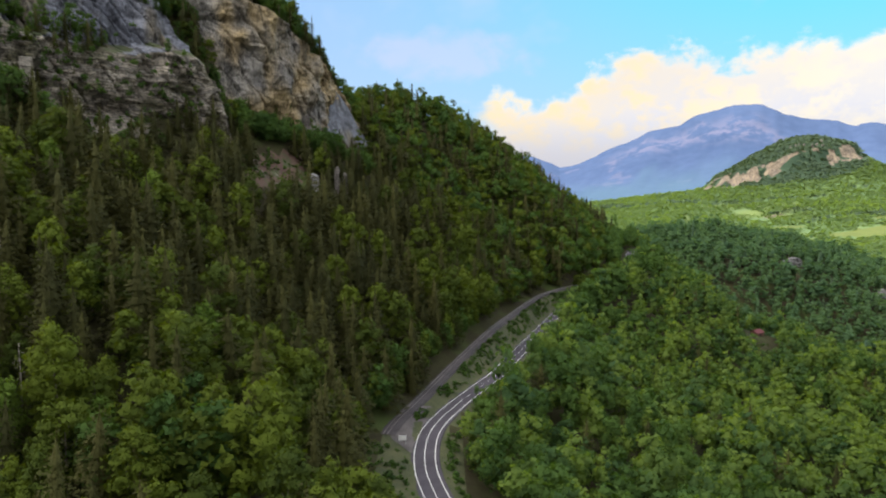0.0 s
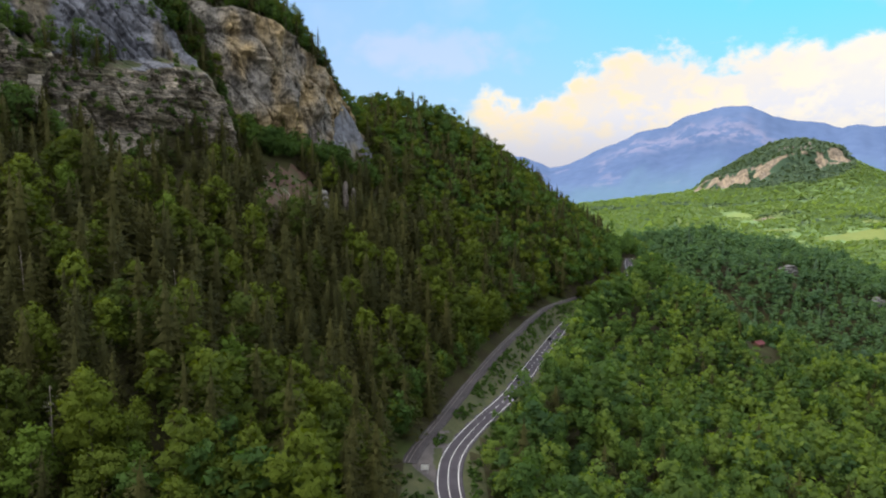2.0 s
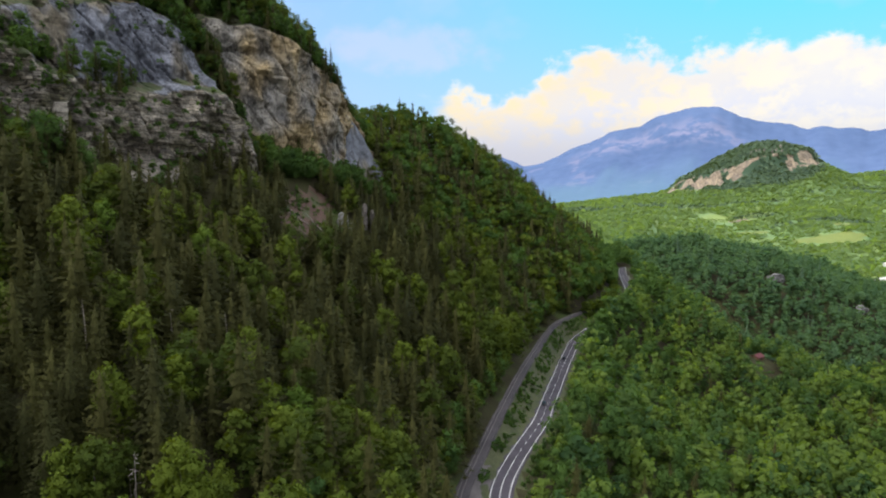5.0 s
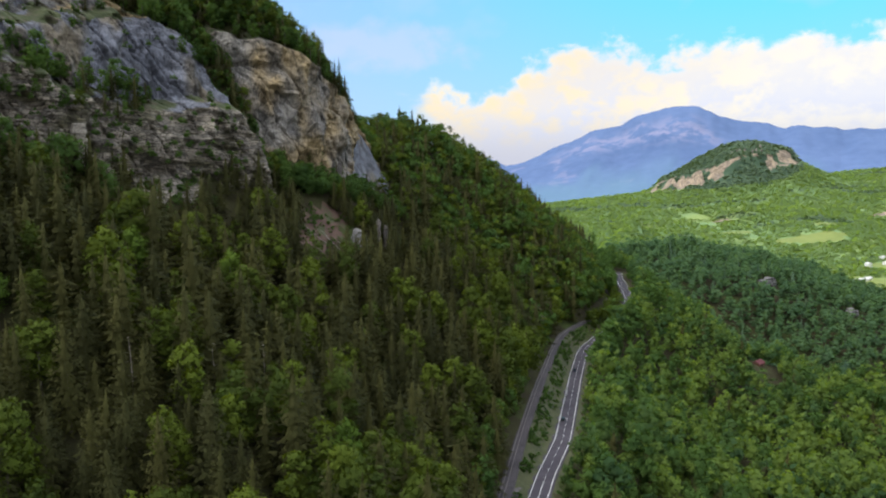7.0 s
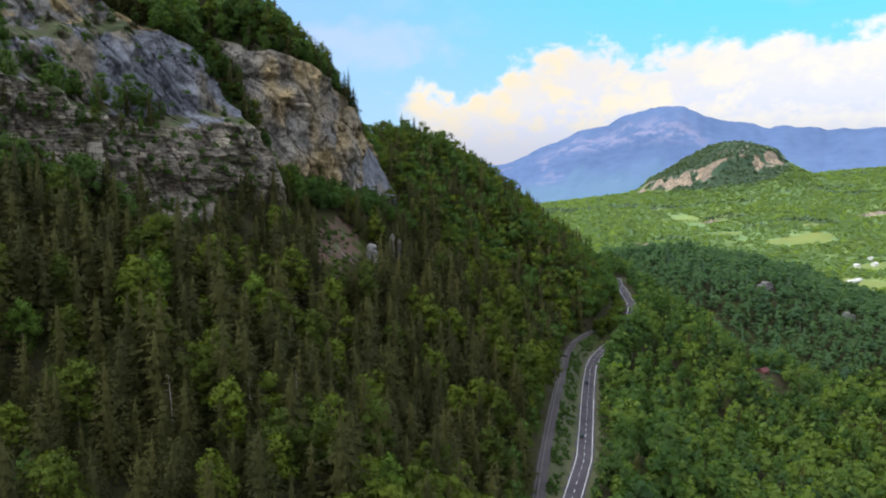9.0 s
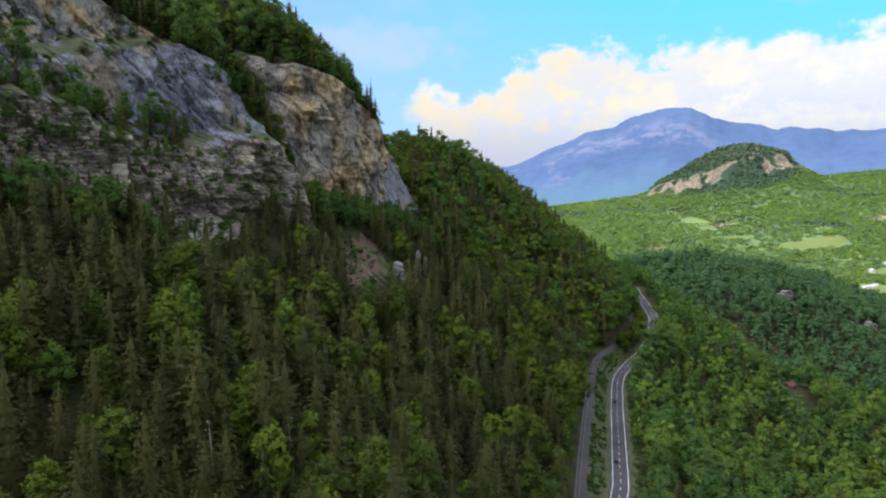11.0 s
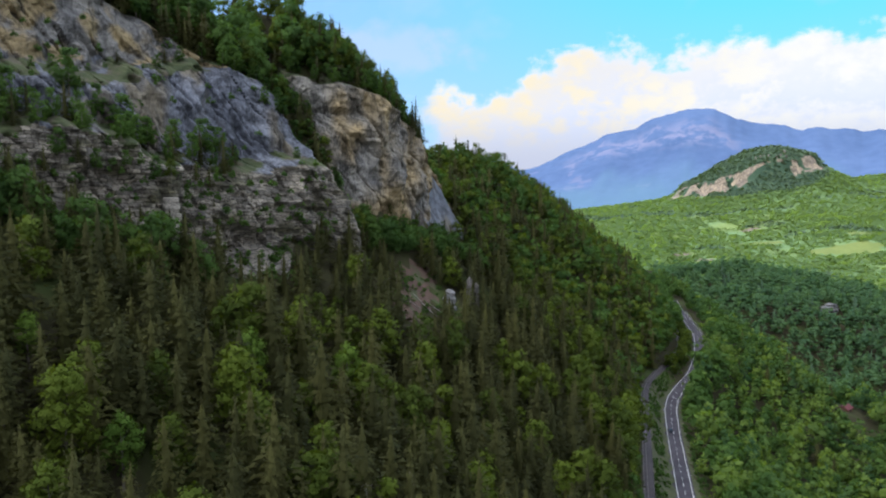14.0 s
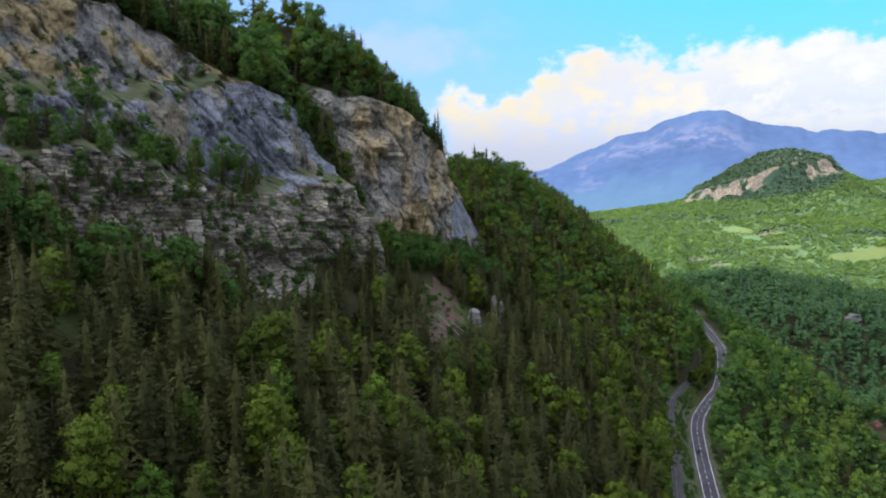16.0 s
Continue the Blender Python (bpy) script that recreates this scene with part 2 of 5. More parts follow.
M_UPPER = material("upper_limestone", (0.083, 0.085, 0.096), (0.185, 0.176, 0.162), 0.08, 1.6, bump=0.8, spread=0.34, third=(0.245, 0.190, 0.100), third_scale=0.10, third_from=0.44, stretch=(1, 1, 0.55), cracks=0.10, facets=0.13)
M_SPRUCE = material("spruce_needles", (0.027, 0.031, 0.010), (0.062, 0.063, 0.018), 0.10, 0.7, bump=0, spread=0.75, leaf=0.2, per_island=True, lace=3.6)
M_BEECH = material("beech_leaves", (0.026, 0.064, 0.018), (0.080, 0.142, 0.032), 0.08, 0.7, bump=0, spread=0.75, leaf=0.48, per_island=True, tone=0.30, lace=3.2)
M_LIME = material("young_leaves", (0.028, 0.047, 0.008), (0.090, 0.125, 0.014), 0.08, 0.7, bump=0, spread=0.75, leaf=0.4, per_island=True, lace=3.2)
# Lit copy of the young leaves: extra light in the colour, below the road.
M_LIT_YOUNG = material("lit_young_leaves", (0.040, 0.090, 0.037), (0.152, 0.224, 0.047), 0.08, 0.7, bump=0, spread=0.75, leaf=0.58, per_island=True, tone=0.60, gloss=0.16)
M_MAPLE = material("bright_maple_leaves", (0.060, 0.110, 0.016), (0.112, 0.176, 0.026), 0.08, 0.7, bump=0, spread=0.75, leaf=0.4, per_island=True, lace=3.2)
M_BARK = material("bark", (0.06, 0.05, 0.04), (0.16, 0.14, 0.12), 1.0, 6.0)
M_DEAD = material("bare_wood", (0.18, 0.155, 0.14), (0.30, 0.27, 0.25), 1.0, 6.0)
# Valley ground lightened like its woods: haze put into the colour.
M_VALLEY = material("hazed_valley_green", (0.115, 0.195, 0.075), (0.180, 0.270, 0.095), 0.010, 0.06, bump=0.6, third=(0.19, 0.25, 0.07), third_scale=0.004)
# Spur spruce and broadleaf, with blue haze mixed into the leaf colour.
M_HAZE_SPRUCE = material("hazed_spruce_needles", (0.050, 0.100, 0.062), (0.110, 0.178, 0.100), 0.02, 0.5, bump=0, spread=0.75, leaf=0.2, per_island=True, gloss=0.24)
M_HAZE_BROADLEAF = material("hazed_broad_leaves", (0.052, 0.118, 0.066), (0.118, 0.208, 0.098), 0.02, 0.5, bump=0, spread=0.75, leaf=0.58, per_island=True, tone=0.30, gloss=0.24)
# Far leaves lighter than near ones: distance haze painted in.
M_FARWOOD = material("hazed_valley_leaves", (0.148, 0.238, 0.090), (0.198, 0.288, 0.104), 0.012, 0.1, bump=0, spread=0.7, leaf=0.6, per_island=True, tone=0.30, gloss=0.3)
# Dull bluish green: the haze over the knoll is in this colour.
M_DIM = material("hazed_knoll_leaves", (0.080, 0.135, 0.085), (0.135, 0.195, 0.115), 0.02, 0.2, bump=0, spread=0.75, leaf=0.3, per_island=True, tone=0.30, gloss=0.24)
# Ground painted dark as the shade between the knoll's crowns.
M_KNOLL = material("knoll_shade", (0.030, 0.060, 0.036), (0.055, 0.098, 0.054), 0.02, 0.2)
# The fields' own green; the mountain's haze mask shares this name.
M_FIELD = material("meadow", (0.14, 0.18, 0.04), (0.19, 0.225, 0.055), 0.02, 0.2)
M_FARROCK = material("pale_rock", (0.20, 0.165, 0.14), (0.44, 0.34, 0.235), 0.03, 0.12, bump=0.8, cracks=0.03)


# ---------------------------------------------------------------- the lie of the land
def sstep(lo, hi, x):
    u = np.clip((np.asarray(x, float) - lo) / (hi - lo), 0, 1)
    return u * u * (3 - 2 * u)


def soft(x, k):
    """Smooth max(x, 0)."""
    return k * np.logaddexp(0, np.asarray(x, float) / k)


def value_noise(x, y, seed=0):
    """Smooth noise in -1..1 on a unit lattice."""
    x, y = np.asarray(x, float), np.asarray(y, float)
    xi, yi = np.floor(x).astype(np.int64), np.floor(y).astype(np.int64)
    u, v = x - xi, y - yi
    u, v = u * u * (3 - 2 * u), v * v * (3 - 2 * v)

    def h(i, j):
        n = (i * 374761393 + j * 668265263 + seed * 974634777) & 0xFFFFFFFF
        n = ((n ^ (n >> 13)) * 1274126177) & 0xFFFFFFFF
        return ((n ^ (n >> 16)) & 0xFFFF) / 32767.5 - 1

    return (h(xi, yi) * (1 - u) + h(xi + 1, yi) * u) * (1 - v) + (h(xi, yi + 1) * (1 - u) + h(xi + 1, yi + 1) * u) * v


def fbm(x, y, octaves=4, seed=0):
    s, a = 0.0, 0.5
    for k in range(octaves):
        s = s + a * value_noise(np.asarray(x) * 2 ** k, np.asarray(y) * 2 ** k, seed + k)
        a *= 0.5
    return s


# the road's bed: q runs along the valley side, s up the slope from the straight line of the valley side
def to_qs(x, y):
    x, y = np.asarray(x, float), np.asarray(y, float)
    return x * 0.39 + (y - 245) * 0.92, (y - 245) * 0.39 - x * 0.92


def to_xy(q, s):
    return q * 0.39 - s * 0.92, 245 + q * 0.92 + s * 0.39


ROAD_XY = [(50, -100), (68, -30), (71, 20), (60, 60), (30, 110), (7, 150), (-1, 172), (-5, 190), (-6, 205), (-5, 222), (-1, 237), (8, 259), (24, 293), (44, 349), (59, 391), (75, 433), (84, 450), (98, 469), (116, 490), (134, 520), (152, 556), (168, 592), (182, 645), (194, 692), (205, 724), (214, 765), (222, 820)]
RAIL_XY = [(-12, -110), (-2, -60), (3, 10), (0, 60), (-8, 100), (-18, 150), (-22, 190), (-19, 223), (-13, 240), (-5, 264), (5, 293), (24, 345), (38, 382), (48, 410), (66, 455), (84, 482), (108, 510), (134, 552), (156, 620), (176, 700), (190, 790)]


def smooth_curve(pts, step=3.0):
    """Evenly stepped, rounded polyline through a few points."""
    p = np.array(pts, float)
    d = np.concatenate([[0], np.cumsum(np.hypot(*np.diff(p, axis=0).T))])
    u = np.arange(0, d[-1], step)
    out = np.stack([np.interp(u, d, p[:, k]) for k in (0, 1)], 1)
    for _ in range(14):
        out[1:-1] = 0.25 * out[:-2] + 0.5 * out[1:-1] + 0.25 * out[2:]
    return out


ROAD, RAIL = smooth_curve(ROAD_XY), smooth_curve(RAIL_XY)
ROAD_Q, ROAD_S = to_qs(*ROAD.T)
RAIL_Q, RAIL_S = to_qs(*RAIL.T)


def road_z(q):
    return 8.0 * sstep(170, 340, q) + 5.0 * sstep(330, 560, q)


def rail_z(q):
    return 1.5 + 7.5 * sstep(-40, 130, q) + 3.5 * sstep(250, 520, q)


def cliff_axes(x, y):
    """a along the foot of the cliffs, w out of them towards the valley."""
    x, y = np.asarray(x, float) + 174, np.asarray(y, float) - 291
    return x * 0.66 + y * 0.75, x * 0.75 - y * 0.66


def cliff_xy(a, w):
    return -174 + a * 0.66 + w * 0.75, 291 + a * 0.75 - w * 0.66


def left_rim(a):
    """Height of the upper edge of the western cliff."""
    return np.interp(a, [-110, -40, 1, 20, 32, 44, 63, 71, 77, 82, 90], [226, 222, 216, 209, 200, 192, 186, 174, 155, 130, 112])


def right_rim(a):
    """Height of the upper edge of the eastern cliff."""
    return np.interp(a, [80, 90, 98, 121, 137, 151, 170, 186, 200, 215], [140, 194, 190, 187, 180, 172, 167, 160, 148, 124])


def terrace_line(a):
    """Height of the wooded terrace on the western cliff."""
    return 148 + 0.2 * np.clip(25 - np.asarray(a, float), 0, 70) + 5.0 * fbm(np.asarray(a, float) / 17, np.asarray(a, float) * 0, 3, 61)


def ledge_line(a):
    """Height of the grassy ledge under the upper wall."""
    return 181 + 0.22 * np.clip(np.asarray(a, float) + 12, 0, 45) + 5.0 * fbm(np.asarray(a, float) / 15, np.asarray(a, float) * 0, 3, 71)


def left_face(a, z):
    """Steep banded foot, wooded terrace, smooth slab, grassy ledge, upper wall."""
    terrace, ledge = terrace_line(a), ledge_line(a)
    w = 9 - 0.22 * (z - 112) - 10 * sstep(-2, 5, z - terrace) - 0.30 * soft(z - terrace - 2, 1.5)
    return w - 7 * sstep(-2, 5, z - ledge) * (1 - sstep(30, 50, a)) - 0.15 * soft(-30 - a, 6)


def right_face(a, z):
    """Bulging buttress, nearly plumb in the middle."""
    w = -9 - 0.10 * (z - 140) - 0.012 * np.maximum(0, 118 - a) ** 2 * (1 + 0.03 * (z - 140))
    return w - 0.0070 * np.clip(a - 135, 0, 60) ** 2 - 0.2 * soft(z - 150, 4) * sstep(150, 185, a)


def knoll_edge(x, y):
    """How far out the broken edge of the far knoll lies, seen from its middle."""
    way = np.degrees(np.arctan2(x - 1225, 2400 - y))
    return np.interp(way, [-180, -128, -112, -80, -45, -10, 15, 40, 62, 90, 180], [1.0, 1.0, 0.98, 0.84, 0.66, 0.56, 0.58, 0.66, 0.78, 0.9, 1.0])


def ground(x, y):
    """Height of the land."""
    x, y = np.asarray(x, float), np.asarray(y, float)
    q, s = to_qs(x, y)
    sr, sl = np.interp(q, ROAD_Q, ROAD_S), np.interp(q, RAIL_Q, RAIL_S)
    sl = np.maximum(sl, sr + 7.5)
    zr, zl = road_z(q), np.maximum(rail_z(q), road_z(q) + 0.3)
    bumps = 5.0 * fbm(x / 45, y / 45, 4, 3)
    # the wooded mountain side above the railway
    up = soft(s - sl - 4.0, 2.0)
    a, w = cliff_axes(x, y)
    left = zl + (0.67 + 0.25 * sstep(-60, 110, q)) * up + 0.12 * soft(s - 108, 10) * sstep(90, 190, q) - 0.55 * soft(s - 138, 8) * sstep(190, 240, a) + bumps * sstep(5, 40, s - sl)
    # the wooded side falls away into a side valley under the flight
    left = left - np.interp(q, [-240, -170, -141, -128, -120, -112, -100, -85, -60], [78, 62, 42, 29, 22, 14, 9, 4.5, 0]) * np.clip(up / 85, 0, 1)
    # the step of the cliffs, a little behind their faces, with a steep wooded gully between
    east = sstep(86, 94, a)
    rim = np.maximum(left_rim(a) * (1 - east) + right_rim(a) * east, 180 - 0.09 * (a - 86) ** 2)
    w_rim = left_face(a, rim) * (1 - east) + right_face(a, rim) * east
    gully = np.exp(-((a - 86) / 9) ** 2)
    w_rim = w_rim * (1 - gully) - 34 * gully
    u = soft(w_rim - w - 4.0, 1.5)
    foot = np.minimum(119 + (3 - w) / 0.55 - 9 * (1 - gully) * (1 - east), rim - 4)
    foot = np.where(a > 90, np.minimum(foot, left + 0.9 * np.clip(-w - 14, 0, 60)), foot)
    shelf = rim - 1.0 + (0.64 + 0.10 * sstep(80, 120, a)) * np.minimum(u, 70) - 0.3 * soft(u - 70, 8)
    step = foot + (shelf - foot) * sstep(2.0, 9.0, w_rim - w)
    inside = sstep(-130, -90, a) * (1 - sstep(196, 222, a)) * sstep(-14, -2, -w)
    left = left + np.maximum(step - left, 0) * inside
    crest = (x + 63) * -0.755 + (y - 556) * 0.655
    left = left - 1.25 * soft(crest - 8 - 16 * sstep(150, 500, q), 6.0)
    # bank between railway and road
    bank = zr + (zl - zr) * sstep(4.8, np.maximum(sl - sr - 3.0, 5.5), s - sr)
    # falling ground below the road
    r = np.maximum(sr - s - 5.0, 0)
    fall = np.interp(r, [0, 6, 40, 85, 130, 160, 300, 700], [0, -2.0, -20, -41, -51, -54, -66, -75])
    e = np.minimum(x - 228, 0.92 * (y - 505) - 0.40 * (x - 219))
    right = zr * np.exp(-r / 120) + fall * (1 - 0.30 * sstep(180, 420, q)) + 3 * np.exp(-((r - 28) / 20) ** 2) * sstep(300, 400, q) + 9 * np.exp(-((x - 212) / 40) ** 2 - ((y - 497) / 45) ** 2) + 7 * np.exp(-((r - 14) / 9) ** 2) * sstep(225, 260, q) * (1 - sstep(330, 380, q)) - 0.75 * soft(e, 6) * sstep(5, 40, r) - 0.42 * soft(r - 105, 10) * sstep(290, 350, q) + bumps * sstep(5, 40, r)
    z = np.where(s > sr + 4.0, np.where(s > sl, left, np.minimum(bank, left + 20)), np.where(s > sr - 5.0, zr, right))
    # dark spur beyond, then the valley floor and the far sunlit slopes
    top = np.interp(x, [100, 240, 335, 430, 514, 563, 650, 1000], [-5, 22, 25, 17, -8, -24, -50, -80])
    spur = top - 0.22 * soft(850 - y, 15) - 0.35 * soft(700 - y, 15) - 0.30 * soft(y - 850, 15) + 6 * fbm(x / 70, y / 70, 3, 9)
    rise = sstep(800, 2600, y)
    far = -88 + 20 * sstep(700, 1150, y) + rise * (100 + 0.095 * (x - 630)) + 22 * fbm(x / 260, y / 260, 4, 5) * sstep(1000, 1500, y)
    far = far - 0.35 * soft(y - 2650, 60)
    k = np.hypot((x - 1225) / 260, (y - 2400) / 250) + 0.10 * fbm(x / 130, y / 130, 4, 2)
    kd = np.hypot((x - 1285) / 250, (y - 2400) / 250) + 0.10 * fbm(x / 130, y / 130, 4, 2)
    far = far + 142 * (1 - sstep(0.05, 1.45, kd)) + 26 * (1 - sstep(0.92, 1.10, k / knoll_edge(x, y)))
    behind = np.where(s > sr - 5.0, z, np.maximum(z, spur))
    return np.maximum(behind, np.maximum(far, -100.0))


def mesh_from(name, verts, faces, mats, smooth=False):
    """A mesh from arrays: verts n x 3, faces m x 3 or m x 4."""
    me = bpy.data.meshes.new(name)
    verts, faces = np.asarray(verts, np.float32), np.asarray(faces, np.int32)
    k = faces.shape[1]
    me.vertices.add(len(verts))
    me.vertices.foreach_set("co", verts.ravel())
    me.loops.add(faces.size)
    me.loops.foreach_set("vertex_index", faces.ravel())
    me.polygons.add(len(faces))
    me.polygons.foreach_set("loop_start", np.arange(0, faces.size, k, dtype=np.int32))
    me.polygons.foreach_set("loop_total", np.full(len(faces), k, np.int32))
    me.polygons.foreach_set("use_smooth", np.full(len(faces), smooth))
    for mt in mats:
        me.materials.append(mt)
    me.update(calc_edges=True)
    return me


def grid_faces(nu, nv):
    i = np.arange((nu - 1) * (nv - 1))
    a = i // (nv - 1) * nv + i % (nv - 1)
    return np.stack([a, a + nv, a + nv + 1, a + 1], 1)


def spaced(stops):
    """Grid lines from (start, step) pairs."""
    out = []
    for (a, step), (b, _) in zip(stops[:-1], stops[1:]):
        out.append(np.linspace(a, b, max(2, int(round((b - a) / step)) + 1))[:-1])
    return np.concatenate(out + [[stops[-1][0]]])


gx = spaced([(-4800, 400), (-1200, 100), (-420, 4.5), (420, 15), (900, 20), (1000, 11), (1480, 30), (1900, 200), (4900, 1)])
gy = spaced([(-1500, 200), (-100, 20), (60, 4.5), (900, 15), (1500, 30), (2120, 11), (2460, 35), (3200, 200), (4800, 1)])
GX, GY = np.meshgrid(gx, gy, indexing="ij")
GZ = ground(GX, GY)
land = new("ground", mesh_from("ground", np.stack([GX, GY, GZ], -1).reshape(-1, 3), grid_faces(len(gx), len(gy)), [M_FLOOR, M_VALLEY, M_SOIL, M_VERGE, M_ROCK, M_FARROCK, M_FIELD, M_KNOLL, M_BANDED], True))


def knoll_rock(x, y):
    """Bare cliffs along the knoll's broken edge."""
    k = np.hypot((x - 1225) / 260, (y - 2400) / 250) / knoll_edge(x, y)
    way = np.degrees(np.arctan2(x - 1225, 2400 - y))
    n = fbm(x / 45, y / 45, 3, 12)
    low = np.interp(way, [-120, -60, -30, 10, 20, 60], [1.22, 1.22, 1.06, 1.04, 1.18, 1.14])
    return (way > -122) & (way < 62) & (k > 0.90 + 0.10 * n) & (k < low + 0.12 * n) & (fbm(x / 30, y / 30, 3, 19) > -0.24)


# meadows and bare patches of the valley: place, half sizes, cover
FIELDS = [(954, 1490, 78, 50, 6), (785, 1085, 75, 42, 6), (897, 1800, 36, 15, 5), (1354, 1741, 62, 18, 5), (590, 1567, 24, 11, 5), (609, 1482, 26, 11, 5), (1121, 1999, 32, 12, 5), (937, 1235, 60, 26, 6), (700, 1330, 60, 16, 6), (820, 1640, 70, 20, 6), (1090, 1600, 60, 18, 6), (1010, 1880, 55, 14, 6)]


def bare_foot(a, w, reach):
    """Broken rock below the banded cliff, where the wood stands back."""
    k = (w - 6) / 20
    a0 = a + 15 * np.maximum(k, 0)
    return (w > -4) & (k < reach * (1 - 0.55 * np.abs(a0 - 33) / 18)) & (np.abs(a0 - 33) < 18)


def ground_kinds():
    """What covers the land, face by face."""
    x, y = (GX[:-1, :-1] + GX[1:, 1:]) / 2, (GY[:-1, :-1] + GY[1:, 1:]) / 2
    dzx, dzy = (GZ[1:, :-1] - GZ[:-1, :-1]) / (GX[1:, :-1] - GX[:-1, :-1]), (GZ[:-1, 1:] - GZ[:-1, :-1]) / (GY[:-1, 1:] - GY[:-1, :-1])
    steep = np.hypot(dzx, dzy)
    q, s = to_qs(x, y)
    sr, sl = np.interp(q, ROAD_Q, ROAD_S), np.interp(q, RAIL_Q, RAIL_S)
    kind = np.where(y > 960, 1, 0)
    kind = np.where((s > sr - 7 - 4 * (q < -20)) & (s < sl - 1.0) & (y < 900) & (q > -75) & (q < 235), 3, kind)
    ca = cliff_axes(x, y)[0]
    kind = np.where((steep > 1.5) & (y < 900) & (s > sl) & ((ca < 55) | (ca > 106)), 4, kind)
    cw = cliff_axes(x, y)[1]
    kind = np.where(bare_foot(ca, cw, 0.55 + 0.3 * fbm(x / 6, y / 6, 2, 4)) & (y < 900), 8, kind)
    kind = np.where(np.hypot((ca - 105 + 1.2 * (cw - 25)) / 17, (cw - 27) / 12) + 0.5 * fbm(x / 6, y / 6, 2, 1) < 1, 2, kind)
    kind = np.where(np.hypot((x - 1225) / 260, (y - 2400) / 250) < 0.97, 7, kind)
    kind = np.where(knoll_rock(x, y), 5, kind)
    for fx, fy, fw, fh, what in FIELDS:
        kind = np.where(np.hypot((x - fx) / fw, (y - fy) / fh) + 0.25 * fbm(x / 25, y / 25, 2, 31) < 1, what, kind)
    return kind.ravel().astype(np.int32)


land.data.polygons.foreach_set("material_index", ground_kinds())
tagged(land, "dark forest floor and green valley land", "ground", kind="structure")


def strip(name, curve, zfun, lo, hi, lift, mats, dash=None, skirt=0.0):
    """A band along a curve between two sideways offsets (positive to the right)."""
    d = np.gradient(curve, axis=0)
    d /= np.linalg.norm(d, axis=1)[:, None]
    n = np.stack([d[:, 1], -d[:, 0]], 1)
    q, _ = to_qs(*curve.T)
    z = zfun(q) + lift
    rows = [(curve + n * lo, z), (curve + n * hi, z)]
    if skirt:
        rows = [(curve + n * (lo - 0.6 * skirt), z - skirt)] + rows + [(curve + n * (hi + 0.6 * skirt), z - skirt)]
    v = np.stack([np.concatenate([p, h[:, None]], 1) for p, h in rows], 1)
    f = grid_faces(len(curve), len(rows))
    if dash:
        keep = (np.arange(len(f)) // (len(rows) - 1)) % dash[1] < dash[0]
        f = f[keep]
    return mesh_from(name, v.reshape(-1, 3), f, mats)


def part(name, mesh, parent, label=""):
    ob = new(name, mesh)
    ob.parent = parent
    if label:
        ob["label"] = label
    return ob


road = tagged(new("road", strip("road", ROAD[ROAD_Q < 530], road_z, -4.6, 4.3, 0.10, [M_ASPHALT], skirt=0.5)), "grey two-lane asphalt road with white lines", "road", kind="structure")
fine_road = smooth_curve(ROAD_XY, 1.5)
fine_road = fine_road[to_qs(*fine_road.T)[0] < 528]
part("edge_line", strip("edge_line", fine_road, road_z, -3.42, -3.22, 0.13, [M_PAINT]), road, "white painted edge line")
part("edge_line", strip("edge_line", fine_road, road_z, 3.22, 3.42, 0.13, [M_PAINT]), road, "white painted edge line")
BEND = fine_road[to_qs(*fine_road.T)[0] < 12]
STRAIGHT = fine_road[to_qs(*fine_road.T)[0] >= 12]
part("centre_line", strip("centre_line", BEND, road_z, -0.09, 0.09, 0.13, [M_PAINT]), road, "unbroken white centre line in the bend")
part("centre_line", strip("centre_line", STRAIGHT, road_z, -0.08, 0.08, 0.13, [M_PAINT], dash=(2, 5)), road, "white dashed centre line")
def apron():
    """Paved lay-by between road and railway."""
    q = np.arange(-40, 2, 2.0)
    lo, hi = np.interp(q, ROAD_Q, ROAD_S) + 4.2, np.interp(q, RAIL_Q, RAIL_S) - 2.0
    hi = lo + np.maximum(hi - lo, 0.1) * (1 - 0.6 * sstep(-8, 2, q)) * sstep(-42, -34, q)
    u = np.linspace(0, 1, 6)
    s = lo[:, None] + (hi - lo)[:, None] * u
    x, y = to_xy(np.repeat(q[:, None], 6, 1), s)
    z = np.maximum(ground(x, y), road_z(np.repeat(q[:, None], 6, 1))) + 0.14
    z[:, 0] = road_z(q) + 0.08
    ob = new("pavement", mesh_from("pavement", np.stack([x, y, z], -1).reshape(-1, 3), grid_faces(len(q), 6), [M_GRAVEL], True))
    tagged(ob, "worn grey lay-by beside the road", "pavement", kind="structure")


apron()
SIDE = ROAD[(ROAD_Q > -4) & (ROAD_Q < 215)]
part("shoulder", strip("shoulder", SIDE, road_z, -6.1, -4.55, 0.06, [M_GRAVEL], skirt=0.3), road, "pale gravelled shoulder")
railway = tagged(new("railway_track"), "single railway track on dark ballast beside the wood", "railway", kind="structure")
BED = RAIL[(RAIL_Q > -34) & (RAIL_Q < 440)]
part("ballast", strip("ballast", BED, rail_z, -5.4, 3.3, 0.45, [M_BALLAST], skirt=0.8), railway)
part("rail", strip("rail", BED, rail_z, -0.80, -0.68, 0.60, [M_STEEL], skirt=0.14), railway)
part("rail", strip("rail", BED, rail_z, 0.68, 0.80, 0.60, [M_STEEL], skirt=0.14), railway)


